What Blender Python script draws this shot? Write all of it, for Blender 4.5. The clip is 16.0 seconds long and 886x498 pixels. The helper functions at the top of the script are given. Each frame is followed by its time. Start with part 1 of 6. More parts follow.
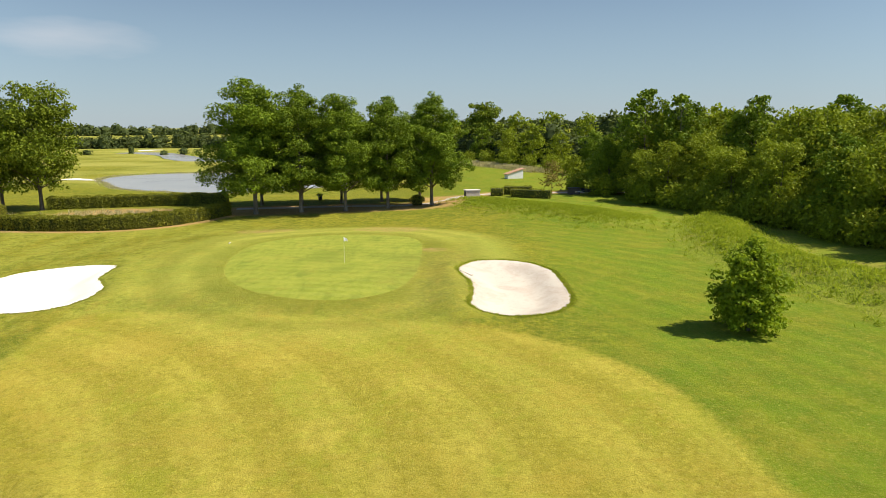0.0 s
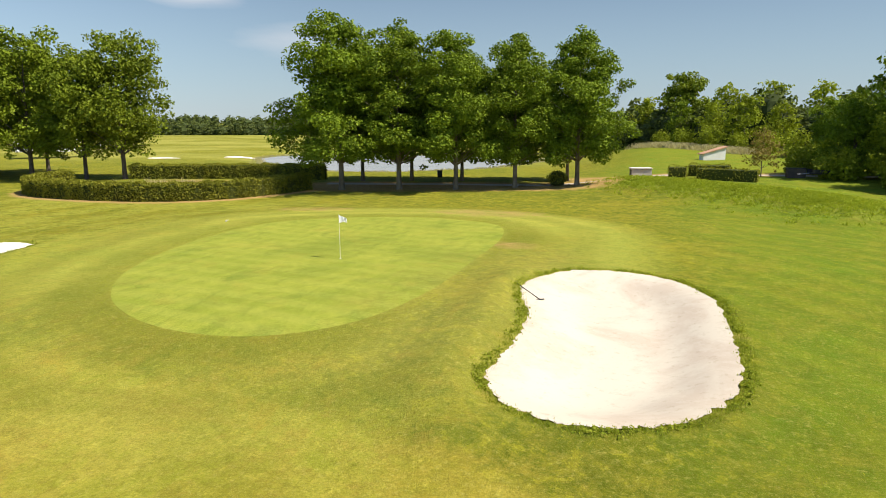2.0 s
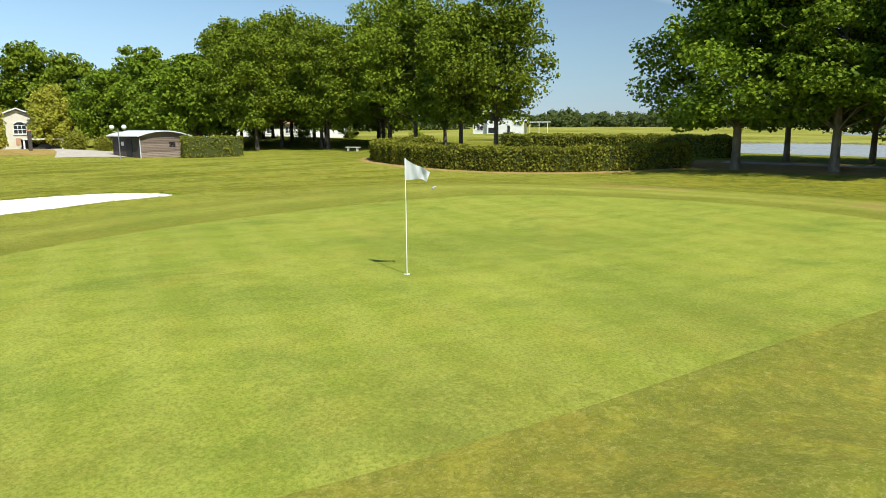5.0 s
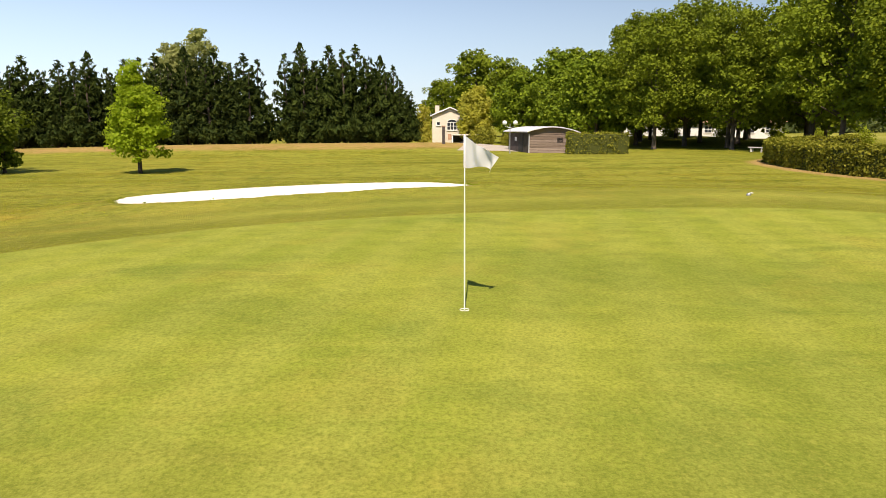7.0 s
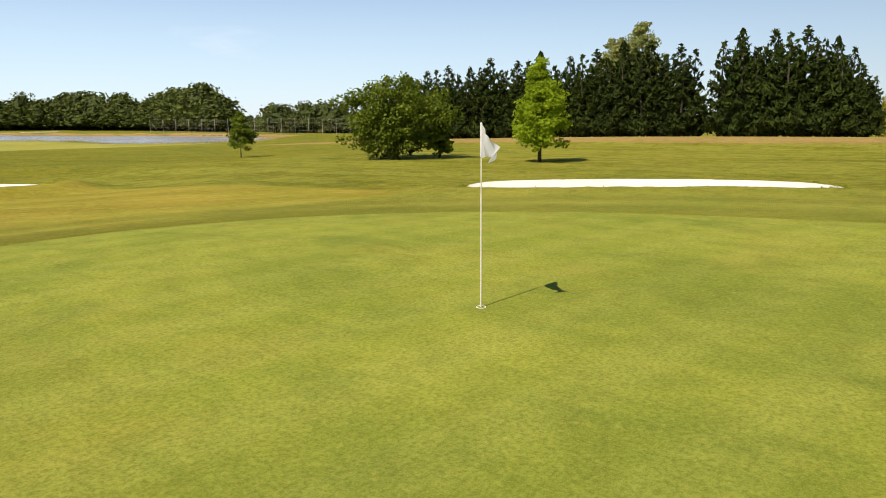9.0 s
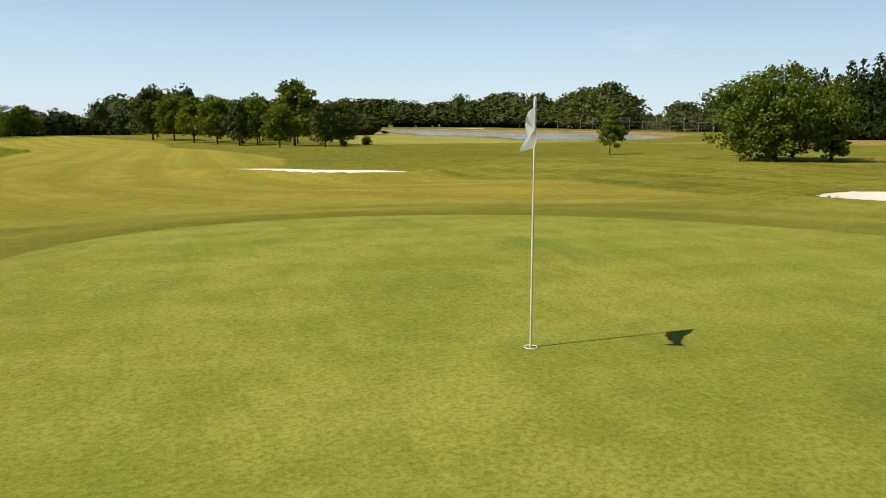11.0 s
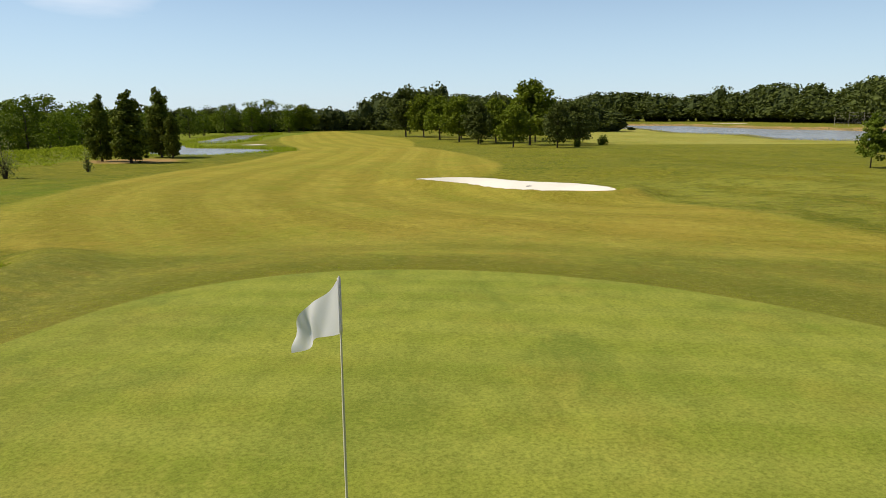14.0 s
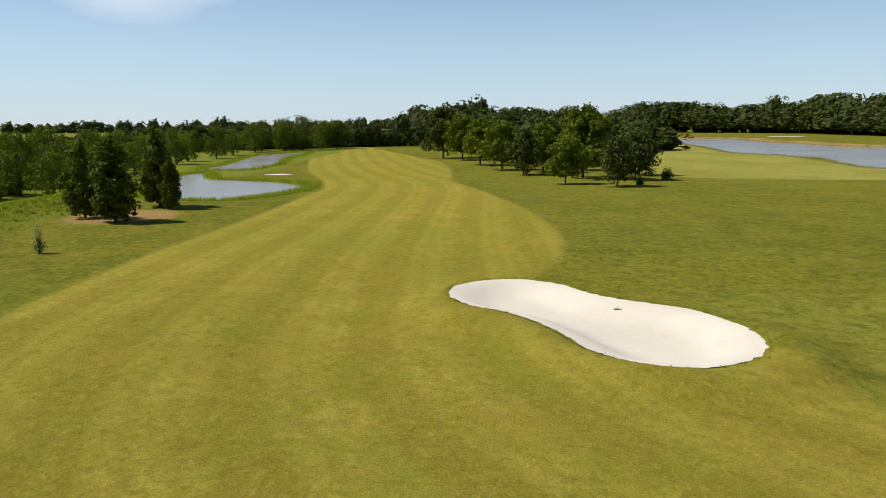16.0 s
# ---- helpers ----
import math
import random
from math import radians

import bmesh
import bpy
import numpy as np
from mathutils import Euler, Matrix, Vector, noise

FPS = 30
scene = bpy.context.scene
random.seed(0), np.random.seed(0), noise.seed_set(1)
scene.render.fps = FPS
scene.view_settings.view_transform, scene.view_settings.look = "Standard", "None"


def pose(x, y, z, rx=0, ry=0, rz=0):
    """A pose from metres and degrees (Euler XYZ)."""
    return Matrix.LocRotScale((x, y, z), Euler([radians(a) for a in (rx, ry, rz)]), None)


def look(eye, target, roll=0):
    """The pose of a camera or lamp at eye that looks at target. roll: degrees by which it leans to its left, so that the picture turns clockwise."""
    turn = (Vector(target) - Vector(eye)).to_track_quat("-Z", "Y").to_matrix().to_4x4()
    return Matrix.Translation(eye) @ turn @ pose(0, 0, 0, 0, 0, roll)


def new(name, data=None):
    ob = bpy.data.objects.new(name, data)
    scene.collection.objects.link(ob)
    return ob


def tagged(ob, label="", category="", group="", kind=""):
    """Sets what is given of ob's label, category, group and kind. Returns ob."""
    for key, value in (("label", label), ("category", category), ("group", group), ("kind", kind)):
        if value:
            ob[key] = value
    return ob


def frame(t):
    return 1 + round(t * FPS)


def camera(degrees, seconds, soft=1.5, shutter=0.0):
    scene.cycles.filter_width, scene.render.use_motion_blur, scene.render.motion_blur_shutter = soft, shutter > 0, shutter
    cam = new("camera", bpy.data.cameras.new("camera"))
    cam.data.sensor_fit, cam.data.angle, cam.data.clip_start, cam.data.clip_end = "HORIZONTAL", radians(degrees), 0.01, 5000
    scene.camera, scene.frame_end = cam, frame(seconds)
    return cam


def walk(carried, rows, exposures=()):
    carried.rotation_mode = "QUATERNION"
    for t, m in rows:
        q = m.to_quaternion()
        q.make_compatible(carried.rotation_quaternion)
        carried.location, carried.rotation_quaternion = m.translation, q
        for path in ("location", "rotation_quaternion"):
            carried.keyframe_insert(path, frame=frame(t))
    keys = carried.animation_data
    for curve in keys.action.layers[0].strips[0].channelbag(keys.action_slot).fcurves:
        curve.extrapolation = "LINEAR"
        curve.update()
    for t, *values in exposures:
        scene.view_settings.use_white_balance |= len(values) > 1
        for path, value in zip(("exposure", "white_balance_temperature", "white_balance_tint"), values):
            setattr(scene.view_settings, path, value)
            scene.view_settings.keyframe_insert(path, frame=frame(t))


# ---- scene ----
cam = camera(64.49, 16.0, 0.9)
PATH = [
    (0.0, pose(0.071, 0.084, 11.192, 79.848, 0.389, -0.007)),
    (0.5, pose(2.367, 8.589, 10.028, 79.852, 0.340, 2.762)),
    (1.0, pose(4.168, 15.790, 8.906, 79.805, 0.316, 6.418)),
    (1.5, pose(5.483, 21.948, 7.588, 79.704, 0.324, 11.807)),
    (2.0, pose(6.117, 26.652, 6.505, 79.547, 0.388, 16.762)),
    (2.5, pose(6.188, 31.470, 5.469, 79.322, 0.462, 22.145)),
    (3.0, pose(5.742, 36.225, 4.689, 79.140, 0.516, 28.059)),
    (3.2, pose(5.433, 38.213, 4.368, 79.107, 0.533, 30.484)),
    (5.3, pose(2.037, 51.286, 2.655, 79.670, 0.426, 60.005)),
    (5.5, pose(1.581, 52.098, 2.567, 79.691, 0.441, 63.474)),
    (6.0, pose(0.933, 53.540, 2.438, 79.754, 0.431, 71.478)),
    (6.5, pose(0.548, 54.919, 2.322, 79.862, 0.273, 80.685)),
    (7.0, pose(0.270, 56.358, 2.250, 79.921, 0.272, 89.464)),
    (7.5, pose(0.001, 58.059, 2.195, 79.863, 0.355, 98.883)),
    (8.0, pose(-0.260, 59.421, 2.185, 79.817, 0.367, 107.971)),
    (8.5, pose(-0.783, 60.422, 2.162, 79.709, 0.332, 117.399)),
    (9.0, pose(-1.411, 61.027, 2.158, 79.596, 0.488, 126.063)),
    (9.5, pose(-2.163, 61.314, 2.123, 79.631, 0.394, 135.048)),
    (10.0, pose(-2.875, 61.522, 2.096, 79.648, 0.435, 143.183)),
    (10.2, pose(-3.353, 61.508, 2.021, 79.701, 0.427, 146.439)),
    (12.3, pose(-7.170, 63.010, 1.894, 79.484, 0.155, 173.185)),
    (12.5, pose(-7.326, 63.155, 1.883, 79.488, 0.205, 175.007)),
    (13.0, pose(-7.985, 63.259, 1.856, 79.479, 0.320, 177.470)),
    (13.5, pose(-8.477, 62.935, 2.240, 79.351, 0.372, 178.069)),
    (14.0, pose(-8.655, 61.230, 3.165, 79.279, 0.454, 178.333)),
    (14.5, pose(-8.640, 58.520, 4.340, 79.236, 0.448, 178.679)),
    (15.0, pose(-8.449, 55.074, 5.293, 79.360, 0.468, 179.595)),
    (15.5, pose(-8.420, 50.534, 6.355, 79.523, 0.488, 180.658)),
    (16.0, pose(-8.430, 45.732, 7.333, 79.703, 0.517, 181.383)),
]
walk(cam, PATH, [(0.0, 0.70, 6600, 12), (1.7, 0.79, 6620, 12), (2.4, 0.70, 6570, 12), (3.0, 0.53, 6480, 11), (5.5, 0.62, 6020, 6), (6.1, 0.62, 6450, 8), (7.0, 0.58, 7100, 20), (7.6, 0.47, 7250, 21), (8.8, 0.31, 6950, 18), (10.0, 0.16, 6850, 14), (13.0, 0.0, 6650, 13), (14.5, -0.02, 6600, 13), (16.0, -0.13, 6550, 13)])

from mathutils.geometry import delaunay_2d_cdt

# ---- world, sun, exposure ----
SUN_TO = Vector((0.618, -0.045, 0.785))
world = bpy.data.worlds.new("sky_world")
scene.world = world
world.use_nodes = True
wt = world.node_tree
wt.nodes.clear()
sky = wt.nodes.new("ShaderNodeTexSky")
sky.sky_type = "NISHITA"
sky.sun_disc = False
sky.sun_elevation = radians(51.7)
sky.sun_rotation = radians(94)
sky.air_density, sky.dust_density, sky.ozone_density = 1.0, 0.12, 3.2
wcoord = wt.nodes.new("ShaderNodeTexCoord")
wmap = wt.nodes.new("ShaderNodeMapping")
wmap.inputs["Scale"].default_value = (1.0, 1.0, 4.5)
wcloud = wt.nodes.new("ShaderNodeTexNoise")
wcloud.inputs["Scale"].default_value = 2.1
wcloud.inputs["Detail"].default_value = 7.0
wcloud.inputs["Roughness"].default_value = 0.52
wramp = wt.nodes.new("ShaderNodeMapRange")
wramp.inputs["From Min"].default_value, wramp.inputs["From Max"].default_value = 0.63, 0.90
wramp.inputs["To Max"].default_value = 0.7
wmix = wt.nodes.new("ShaderNodeMix")
wmix.data_type = "RGBA"
wmix.inputs[7].default_value = (9.2, 9.5, 9.9, 1)
wsep = wt.nodes.new("ShaderNodeSeparateXYZ")
whaze = wt.nodes.new("ShaderNodeMapRange")
whaze.interpolation_type = "SMOOTHSTEP"
for key, v in (("From Min", 0.0), ("From Max", 0.30), ("To Min", 0.62), ("To Max", 0.0)):
    whaze.inputs[key].default_value = v
wpale = wt.nodes.new("ShaderNodeMix")
wpale.data_type = "RGBA"
wpale.inputs[7].default_value = (5.0, 7.1, 8.9, 1)
wside = wt.nodes.new("ShaderNodeMapRange")
for key, v in (("From Min", -0.9), ("From Max", 0.9), ("To Min", 1.07), ("To Max", 0.45)):
    wside.inputs[key].default_value = v
wback = wt.nodes.new("ShaderNodeBackground")
wstrength = wt.nodes.new("ShaderNodeMath")
wstrength.operation = "MULTIPLY"
wstrength.inputs[1].default_value = 0.105
wout = wt.nodes.new("ShaderNodeOutputWorld")
wt.links.new(wcoord.outputs["Generated"], wmap.inputs["Vector"])
wt.links.new(wcoord.outputs["Generated"], wsep.inputs[0])
wt.links.new(wsep.outputs["Z"], whaze.inputs["Value"])
wt.links.new(wsep.outputs["Y"], wside.inputs["Value"])
wt.links.new(whaze.outputs[0], wpale.inputs[0])
wt.links.new(sky.outputs[0], wpale.inputs[6])
wt.links.new(wmap.outputs[0], wcloud.inputs["Vector"])


def cirrus(turn, lift, width, amount):
    """How near a direction of the sky is to a wisp of cloud at a bearing and height in degrees."""
    n = wt.nodes.new("ShaderNodeVectorMath")
    n.operation = "DISTANCE"
    a, e = radians(turn), radians(lift)
    squash = wt.nodes.new("ShaderNodeMapping")
    squash.inputs["Scale"].default_value = (1, 1, 3.2)
    wt.links.new(wcoord.outputs["Generated"], squash.inputs["Vector"])
    n.inputs[1].default_value = (-math.sin(a) * math.cos(e), math.cos(a) * math.cos(e), 3.2 * math.sin(e))
    wt.links.new(squash.outputs[0], n.inputs[0])
    r = wt.nodes.new("ShaderNodeMapRange")
    r.interpolation_type = "SMOOTHSTEP"
    for key, v in (("From Min", 0.0), ("From Max", width), ("To Min", amount), ("To Max", 0.0)):
        r.inputs[key].default_value = v
    wt.links.new(n.outputs["Value"], r.inputs["Value"])
    return r.outputs[0]


def add_up(values):
    total = values[0]
    for v in values[1:]:
        n = wt.nodes.new("ShaderNodeMath")
        n.operation = "ADD"
        wt.links.new(total, n.inputs[0])
        wt.links.new(v, n.inputs[1])
        total = n.outputs[0]
    return total


thin_cloud = wt.nodes.new("ShaderNodeMath")
thin_cloud.operation = "MULTIPLY"
thin_cloud.inputs[1].default_value = 0.9
wt.links.new(wcloud.outputs[0], thin_cloud.inputs[0])
wisps = add_up([cirrus(29, 6, 0.20, 0.36), cirrus(36, 9.5, 0.14, 0.58), cirrus(204, 9.0, 0.20, 0.46), thin_cloud.outputs[0]])
wt.links.new(wisps, wramp.inputs["Value"])
wt.links.new(wramp.outputs[0], wmix.inputs[0])
wt.links.new(wpale.outputs[2], wmix.inputs[6])
wt.links.new(wmix.outputs[2], wback.inputs["Color"])
wt.links.new(wside.outputs[0], wstrength.inputs[0])
wt.links.new(wstrength.outputs[0], wback.inputs["Strength"])
wt.links.new(wback.outputs[0], wout.inputs[0])

sun_data = bpy.data.lights.new("sun", "SUN")
sun_data.energy, sun_data.angle, sun_data.color = 4.6, radians(0.55), (1.0, 0.94, 0.82)
sun = new("sun", sun_data)
sun.matrix_world = look((0, 0, 60), Vector((0, 0, 60)) - SUN_TO)


# ---- node helpers ----
class Mat:
    """A node material with short calls for the nodes it needs."""

    def __init__(self, name):
        self.m = bpy.data.materials.new(name)
        self.m.use_nodes = True
        self.t = self.m.node_tree
        self.b = self.t.nodes["Principled BSDF"]
        self.b.inputs["Specular IOR Level"].default_value = 0.25

    def put(self, socket, value):
        if isinstance(value, bpy.types.NodeSocket):
            self.t.links.new(value, socket)
        elif isinstance(value, tuple) and len(value) == 3 and socket.type == "RGBA":
            socket.default_value = (*value, 1)
        else:
            socket.default_value = value

    def pos(self):
        return self.t.nodes.new("ShaderNodeNewGeometry").outputs["Position"]

    def island(self):
        return self.t.nodes.new("ShaderNodeNewGeometry").outputs["Random Per Island"]

    def chance(self):
        return self.t.nodes.new("ShaderNodeObjectInfo").outputs["Random"]

    def attr(self, name):
        n = self.t.nodes.new("ShaderNodeAttribute")
        n.attribute_name = name
        return n.outputs["Fac"]

    def scaled(self, vec, scale, turn=0.0):
        n = self.t.nodes.new("ShaderNodeMapping")
        n.inputs["Scale"].default_value = scale
        n.inputs["Rotation"].default_value = (0, 0, radians(turn))
        self.put(n.inputs["Vector"], vec)
        return n.outputs[0]

    def noise(self, scale, detail=4.0, rough=0.55, vec=None, warp=0.0):
        n = self.t.nodes.new("ShaderNodeTexNoise")
        n.inputs["Scale"].default_value = scale
        n.inputs["Detail"].default_value = detail
        n.inputs["Roughness"].default_value = rough
        n.inputs["Distortion"].default_value = warp
        self.put(n.inputs["Vector"], self.pos() if vec is None else vec)
        return n.outputs[0]

    def away(self, x, y):
        """Distance over the ground from a place."""
        n = self.t.nodes.new("ShaderNodeVectorMath")
        n.operation = "DISTANCE"
        self.put(n.inputs[0], self.scaled(self.pos(), (1, 1, 0)))
        n.inputs[1].default_value = (x, y, 0)
        return n.outputs["Value"]

    def wave(self, scale, turn, warp=1.0):
        n = self.t.nodes.new("ShaderNodeTexWave")
        n.inputs["Scale"].default_value = scale
        n.inputs["Distortion"].default_value = warp
        n.inputs["Detail"].default_value = 2.0
        n.inputs["Detail Scale"].default_value = 0.6
        self.put(n.inputs["Vector"], self.scaled(self.pos(), (1, 1, 1), turn))
        return n.outputs["Fac"]

    def remap(self, value, a, b, c=0.0, d=1.0):
        n = self.t.nodes.new("ShaderNodeMapRange")
        self.put(n.inputs["Value"], value)
        for key, v in (("From Min", a), ("From Max", b), ("To Min", c), ("To Max", d)):
            n.inputs[key].default_value = v
        return n.outputs[0]

    def math(self, op, a, b=0.0):
        n = self.t.nodes.new("ShaderNodeMath")
        n.operation = op
        self.put(n.inputs[0], a)
        self.put(n.inputs[1], b)
        return n.outputs[0]

    def mix(self, fac, a, b, blend="MIX"):
        n = self.t.nodes.new("ShaderNodeMix")
        n.data_type, n.blend_type = "RGBA", blend
        self.put(n.inputs[0], fac)
        self.put(n.inputs[6], a)
        self.put(n.inputs[7], b)
        return n.outputs[2]

    def bump(self, height, strength=0.4, dist=0.05):
        n = self.t.nodes.new("ShaderNodeBump")
        n.inputs["Strength"].default_value = strength
        n.inputs["Distance"].default_value = dist
        self.put(n.inputs["Height"], height)
        self.put(self.b.inputs["Normal"], n.outputs[0])

    def done(self, color, rough=0.8, metal=0.0):
        self.put(self.b.inputs["Base Color"], color)
        self.put(self.b.inputs["Roughness"], rough)
        self.put(self.b.inputs["Metallic"], metal)
        return self.m


def plain(name, a, b, scale=3.0, rough=0.7, bump=0.2, dist=0.02, metal=0.0):
    """Two tones mixed at two scales, with a fine relief."""
    k = Mat(name)
    n1, n2 = k.noise(scale, 5), k.noise(scale * 9, 3)
    c = k.mix(k.remap(n1, 0.3, 0.7), a, b)
    c = k.mix(k.remap(n2, 0.35, 0.75, 0.0, 0.35), c, tuple(v * 0.6 for v in a))
    k.bump(k.math("ADD", n1, n2), bump, dist)
    return k.done(c, rough, metal)


def plank_material():
    """Grey-brown boards, each its own tone, with grain along them."""
    k = Mat("weathered_plank")
    n = k.noise(2.5, 6, 0.6, k.scaled(k.pos(), (0.6, 0.6, 14)))
    c = k.mix(k.chance(), (0.19, 0.14, 0.105), (0.37, 0.29, 0.235))
    c = k.mix(k.remap(n, 0.45, 0.7, 0, 0.6), c, (0.13, 0.095, 0.075))
    k.bump(n, 0.3, 0.02)
    return k.done(c, 0.9)


def leaf_material(name, dark, light, glow=0.35, rough=0.55):
    """Leaves: tint per leaf and per tree, some light through them."""
    k = Mat(name)
    c = k.mix(k.island(), dark, light)
    c = k.mix(k.remap(k.noise(0.5, 4), 0.45, 0.7, 0.0, 0.5), c, tuple(v * 0.6 for v in dark))
    c = k.mix(k.remap(k.chance(), 0, 1, 0.0, 0.35), c, tuple(v * w for v, w in zip(light, (0.9, 1.0, 0.8))))
    k.done(c, rough)
    k.b.inputs["Specular IOR Level"].default_value = 0.07
    tr = k.t.nodes.new("ShaderNodeBsdfTranslucent")
    k.put(tr.inputs["Color"], k.mix(0.5, c, tuple(v * w for v, w in zip(light, (1.3, 1.4, 0.6)))))
    mx = k.t.nodes.new("ShaderNodeMixShader")
    mx.inputs[0].default_value = glow
    k.t.links.new(k.b.outputs[0], mx.inputs[1])
    k.t.links.new(tr.outputs[0], mx.inputs[2])
    k.t.links.new(mx.outputs[0], k.t.nodes["Material Output"].inputs["Surface"])
    return k.m


# ---- materials ----
def ground_material():
    """Rough, fairway, apron, bare soil and long grass on one sheet, parted by signed distances."""
    k = Mat("turf")
    k.b.inputs["Specular IOR Level"].default_value = 0.05
    big = k.noise(0.045, 6, 0.65)
    mid = k.noise(0.30, 7, 0.68)
    fine = k.noise(2.6, 7, 0.75)
    grain = k.noise(13.0, 6, 0.78)
    speck = k.noise(34.0, 3, 0.7)
    streak = k.noise(0.8, 6, 0.68, k.scaled(k.pos(), (0.22, 1.7, 1), 12))
    rough = k.mix(k.remap(mid, 0.36, 0.64), (0.078, 0.108, 0.008), (0.186, 0.182, 0.014))
    rough = k.mix(k.remap(big, 0.44, 0.62, 0, 0.75), rough, (0.245, 0.212, 0.018))
    rough = k.mix(k.remap(streak, 0.50, 0.66, 0, 0.5), rough, (0.300, 0.245, 0.030))
    rough = k.mix(k.math("MULTIPLY", k.attr("dry"), k.remap(k.noise(0.16, 6, 0.7, k.scaled(k.pos(), (1.9, 0.6, 1), -15)), 0.40, 0.54)), rough, (0.300, 0.300, 0.045))
    rough = k.mix(k.remap(fine, 0.46, 0.62, 0, 0.5), rough, (0.076, 0.115, 0.006))
    rough = k.mix(k.math("MULTIPLY", k.attr("lush"), k.remap(mid, 0.34, 0.6, 0.9, 0.3)), rough, (0.098, 0.185, 0.009))
    weed = k.noise(0.75, 9, 0.8, k.scaled(k.pos(), (0.8, 1.0, 1), 30), 0.5)
    rough = k.mix(k.math("MULTIPLY", k.remap(weed, 0.51, 0.57, 0, 0.62), k.remap(k.attr("lush"), 0.0, 1.0, 1.0, 0.45)), rough, (0.078, 0.105, 0.007))
    tuft = k.noise(1.9, 9, 0.82, k.scaled(k.pos(), (1.0, 0.8, 1), 35), 0.4)
    plainer = k.math("MULTIPLY", k.remap(k.attr("lush"), 0.0, 1.0, 1.0, 0.2), k.remap(k.attr("dry"), 0.0, 0.9, 1.0, 0.5))
    rough = k.mix(k.math("MULTIPLY", plainer, k.remap(tuft, 0.52, 0.60, 0, 0.85)), rough, (0.058, 0.088, 0.005))
    rough = k.mix(k.math("MULTIPLY", plainer, k.remap(tuft, 0.47, 0.40, 0, 0.70)), rough, (0.320, 0.300, 0.020))
    # arcs left by the mower on the greener rough
    arcs = k.math("SINE", k.math("ADD", k.math("MULTIPLY", k.attr("pass"), 2.6), k.remap(mid, 0, 1, -3.0, 3.0)))
    rough = k.mix(k.math("MULTIPLY", k.attr("lush"), k.remap(arcs, 0.0, 1.0, 0.0, 0.30)), rough, (0.210, 0.260, 0.014))
    fair = k.mix(k.remap(mid, 0.36, 0.64), (0.330, 0.290, 0.034), (0.470, 0.380, 0.064))
    fair = k.mix(k.remap(big, 0.42, 0.60, 0, 0.7), fair, (0.290, 0.290, 0.034))
    swing = k.math("SINE", k.math("ADD", k.math("MULTIPLY", k.attr("pass"), 1.337), k.remap(mid, 0, 1, -2.2, 1.4)))
    fair = k.mix(k.remap(swing, -0.3, 0.6, 0.0, 0.42), fair, (0.205, 0.172, 0.012))
    lines = k.math("SINE", k.math("ADD", k.math("MULTIPLY", k.attr("pass"), 5.3), k.remap(fine, 0, 1, -1.5, 1.5)))
    fair = k.mix(k.remap(lines, -0.2, 0.8, 0.0, 0.24), fair, (0.240, 0.205, 0.020))
    fair = k.mix(k.remap(streak, 0.52, 0.68, 0, 0.4), fair, (0.330, 0.225, 0.040))
    fair = k.mix(k.remap(fine, 0.47, 0.65, 0, 0.55), fair, (0.165, 0.145, 0.012))
    hay = k.noise(0.035, 6, 0.62, k.scaled(k.pos(), (0.8, 1.2, 1), 15))
    fair = k.mix(k.math("MULTIPLY", k.attr("pale"), 0.75), fair, k.mix(k.remap(k.noise(0.05, 7, 0.7, k.scaled(k.pos(), (1, 0.8, 1), 20)), 0.38, 0.62), (0.225, 0.250, 0.045), (0.390, 0.380, 0.105)))
    rough = k.mix(k.math("MULTIPLY", k.attr("pale"), k.remap(hay, 0.40, 0.60, 0.10, 0.85)), rough, (0.330, 0.315, 0.075))
    edge = k.math("ADD", k.attr("fair"), k.remap(mid, 0, 1, -0.22, 0.22))
    c = k.mix(k.remap(k.math("ADD", edge, k.remap(fine, 0, 1, -0.7, 0.7)), -0.45, 0.45), fair, rough)
    # apron round the green: a dark cut band, then a lighter one
    g = k.math("ADD", k.attr("green"), k.remap(mid, 0, 1, -0.6, 0.6))
    apron = k.mix(k.remap(mid, 0.36, 0.64), (0.270, 0.300, 0.045), (0.405, 0.395, 0.072))
    apron = k.mix(k.remap(streak, 0.52, 0.66, 0, 0.45), apron, (0.380, 0.300, 0.062))
    apron = k.mix(k.remap(big, 0.50, 0.60, 0, 0.5), apron, (0.235, 0.300, 0.042))
    apron = k.mix(k.remap(fine, 0.50, 0.70, 0, 0.45), apron, (0.160, 0.182, 0.022))
    parch = k.math("MULTIPLY", k.attr("parched"), k.remap(k.noise(0.4, 7, 0.72, k.scaled(k.pos(), (1.6, 0.7, 1), -10)), 0.42, 0.60))
    apron = k.mix(k.math("MULTIPLY", parch, 0.65), apron, (0.350, 0.295, 0.052))
    apron = k.mix(k.math("MULTIPLY", k.attr("verge"), k.remap(fine, 0.35, 0.6, 0.35, 0.9)), apron, (0.235, 0.205, 0.055))
    c = k.mix(k.math("MULTIPLY", k.remap(g, 6.5, 9.5, 0.85, 0.0), k.remap(k.attr("parched"), 0.0, 0.75, 1.0, 0.5)), c, apron)
    c = k.mix(k.math("MULTIPLY", parch, k.remap(k.noise(1.1, 8, 0.8), 0.50, 0.58, 0, 0.6)), c, (0.310, 0.215, 0.040))
    clump = k.noise(2.4, 8, 0.82, k.scaled(k.pos(), (1.0, 0.7, 1), 20))
    mown = k.remap(edge, -0.1, 0.1, 1.0, 0.30)
    c = k.mix(k.remap(clump, 0.54, 0.62, 0, 0.26), c, (0.115, 0.128, 0.009))
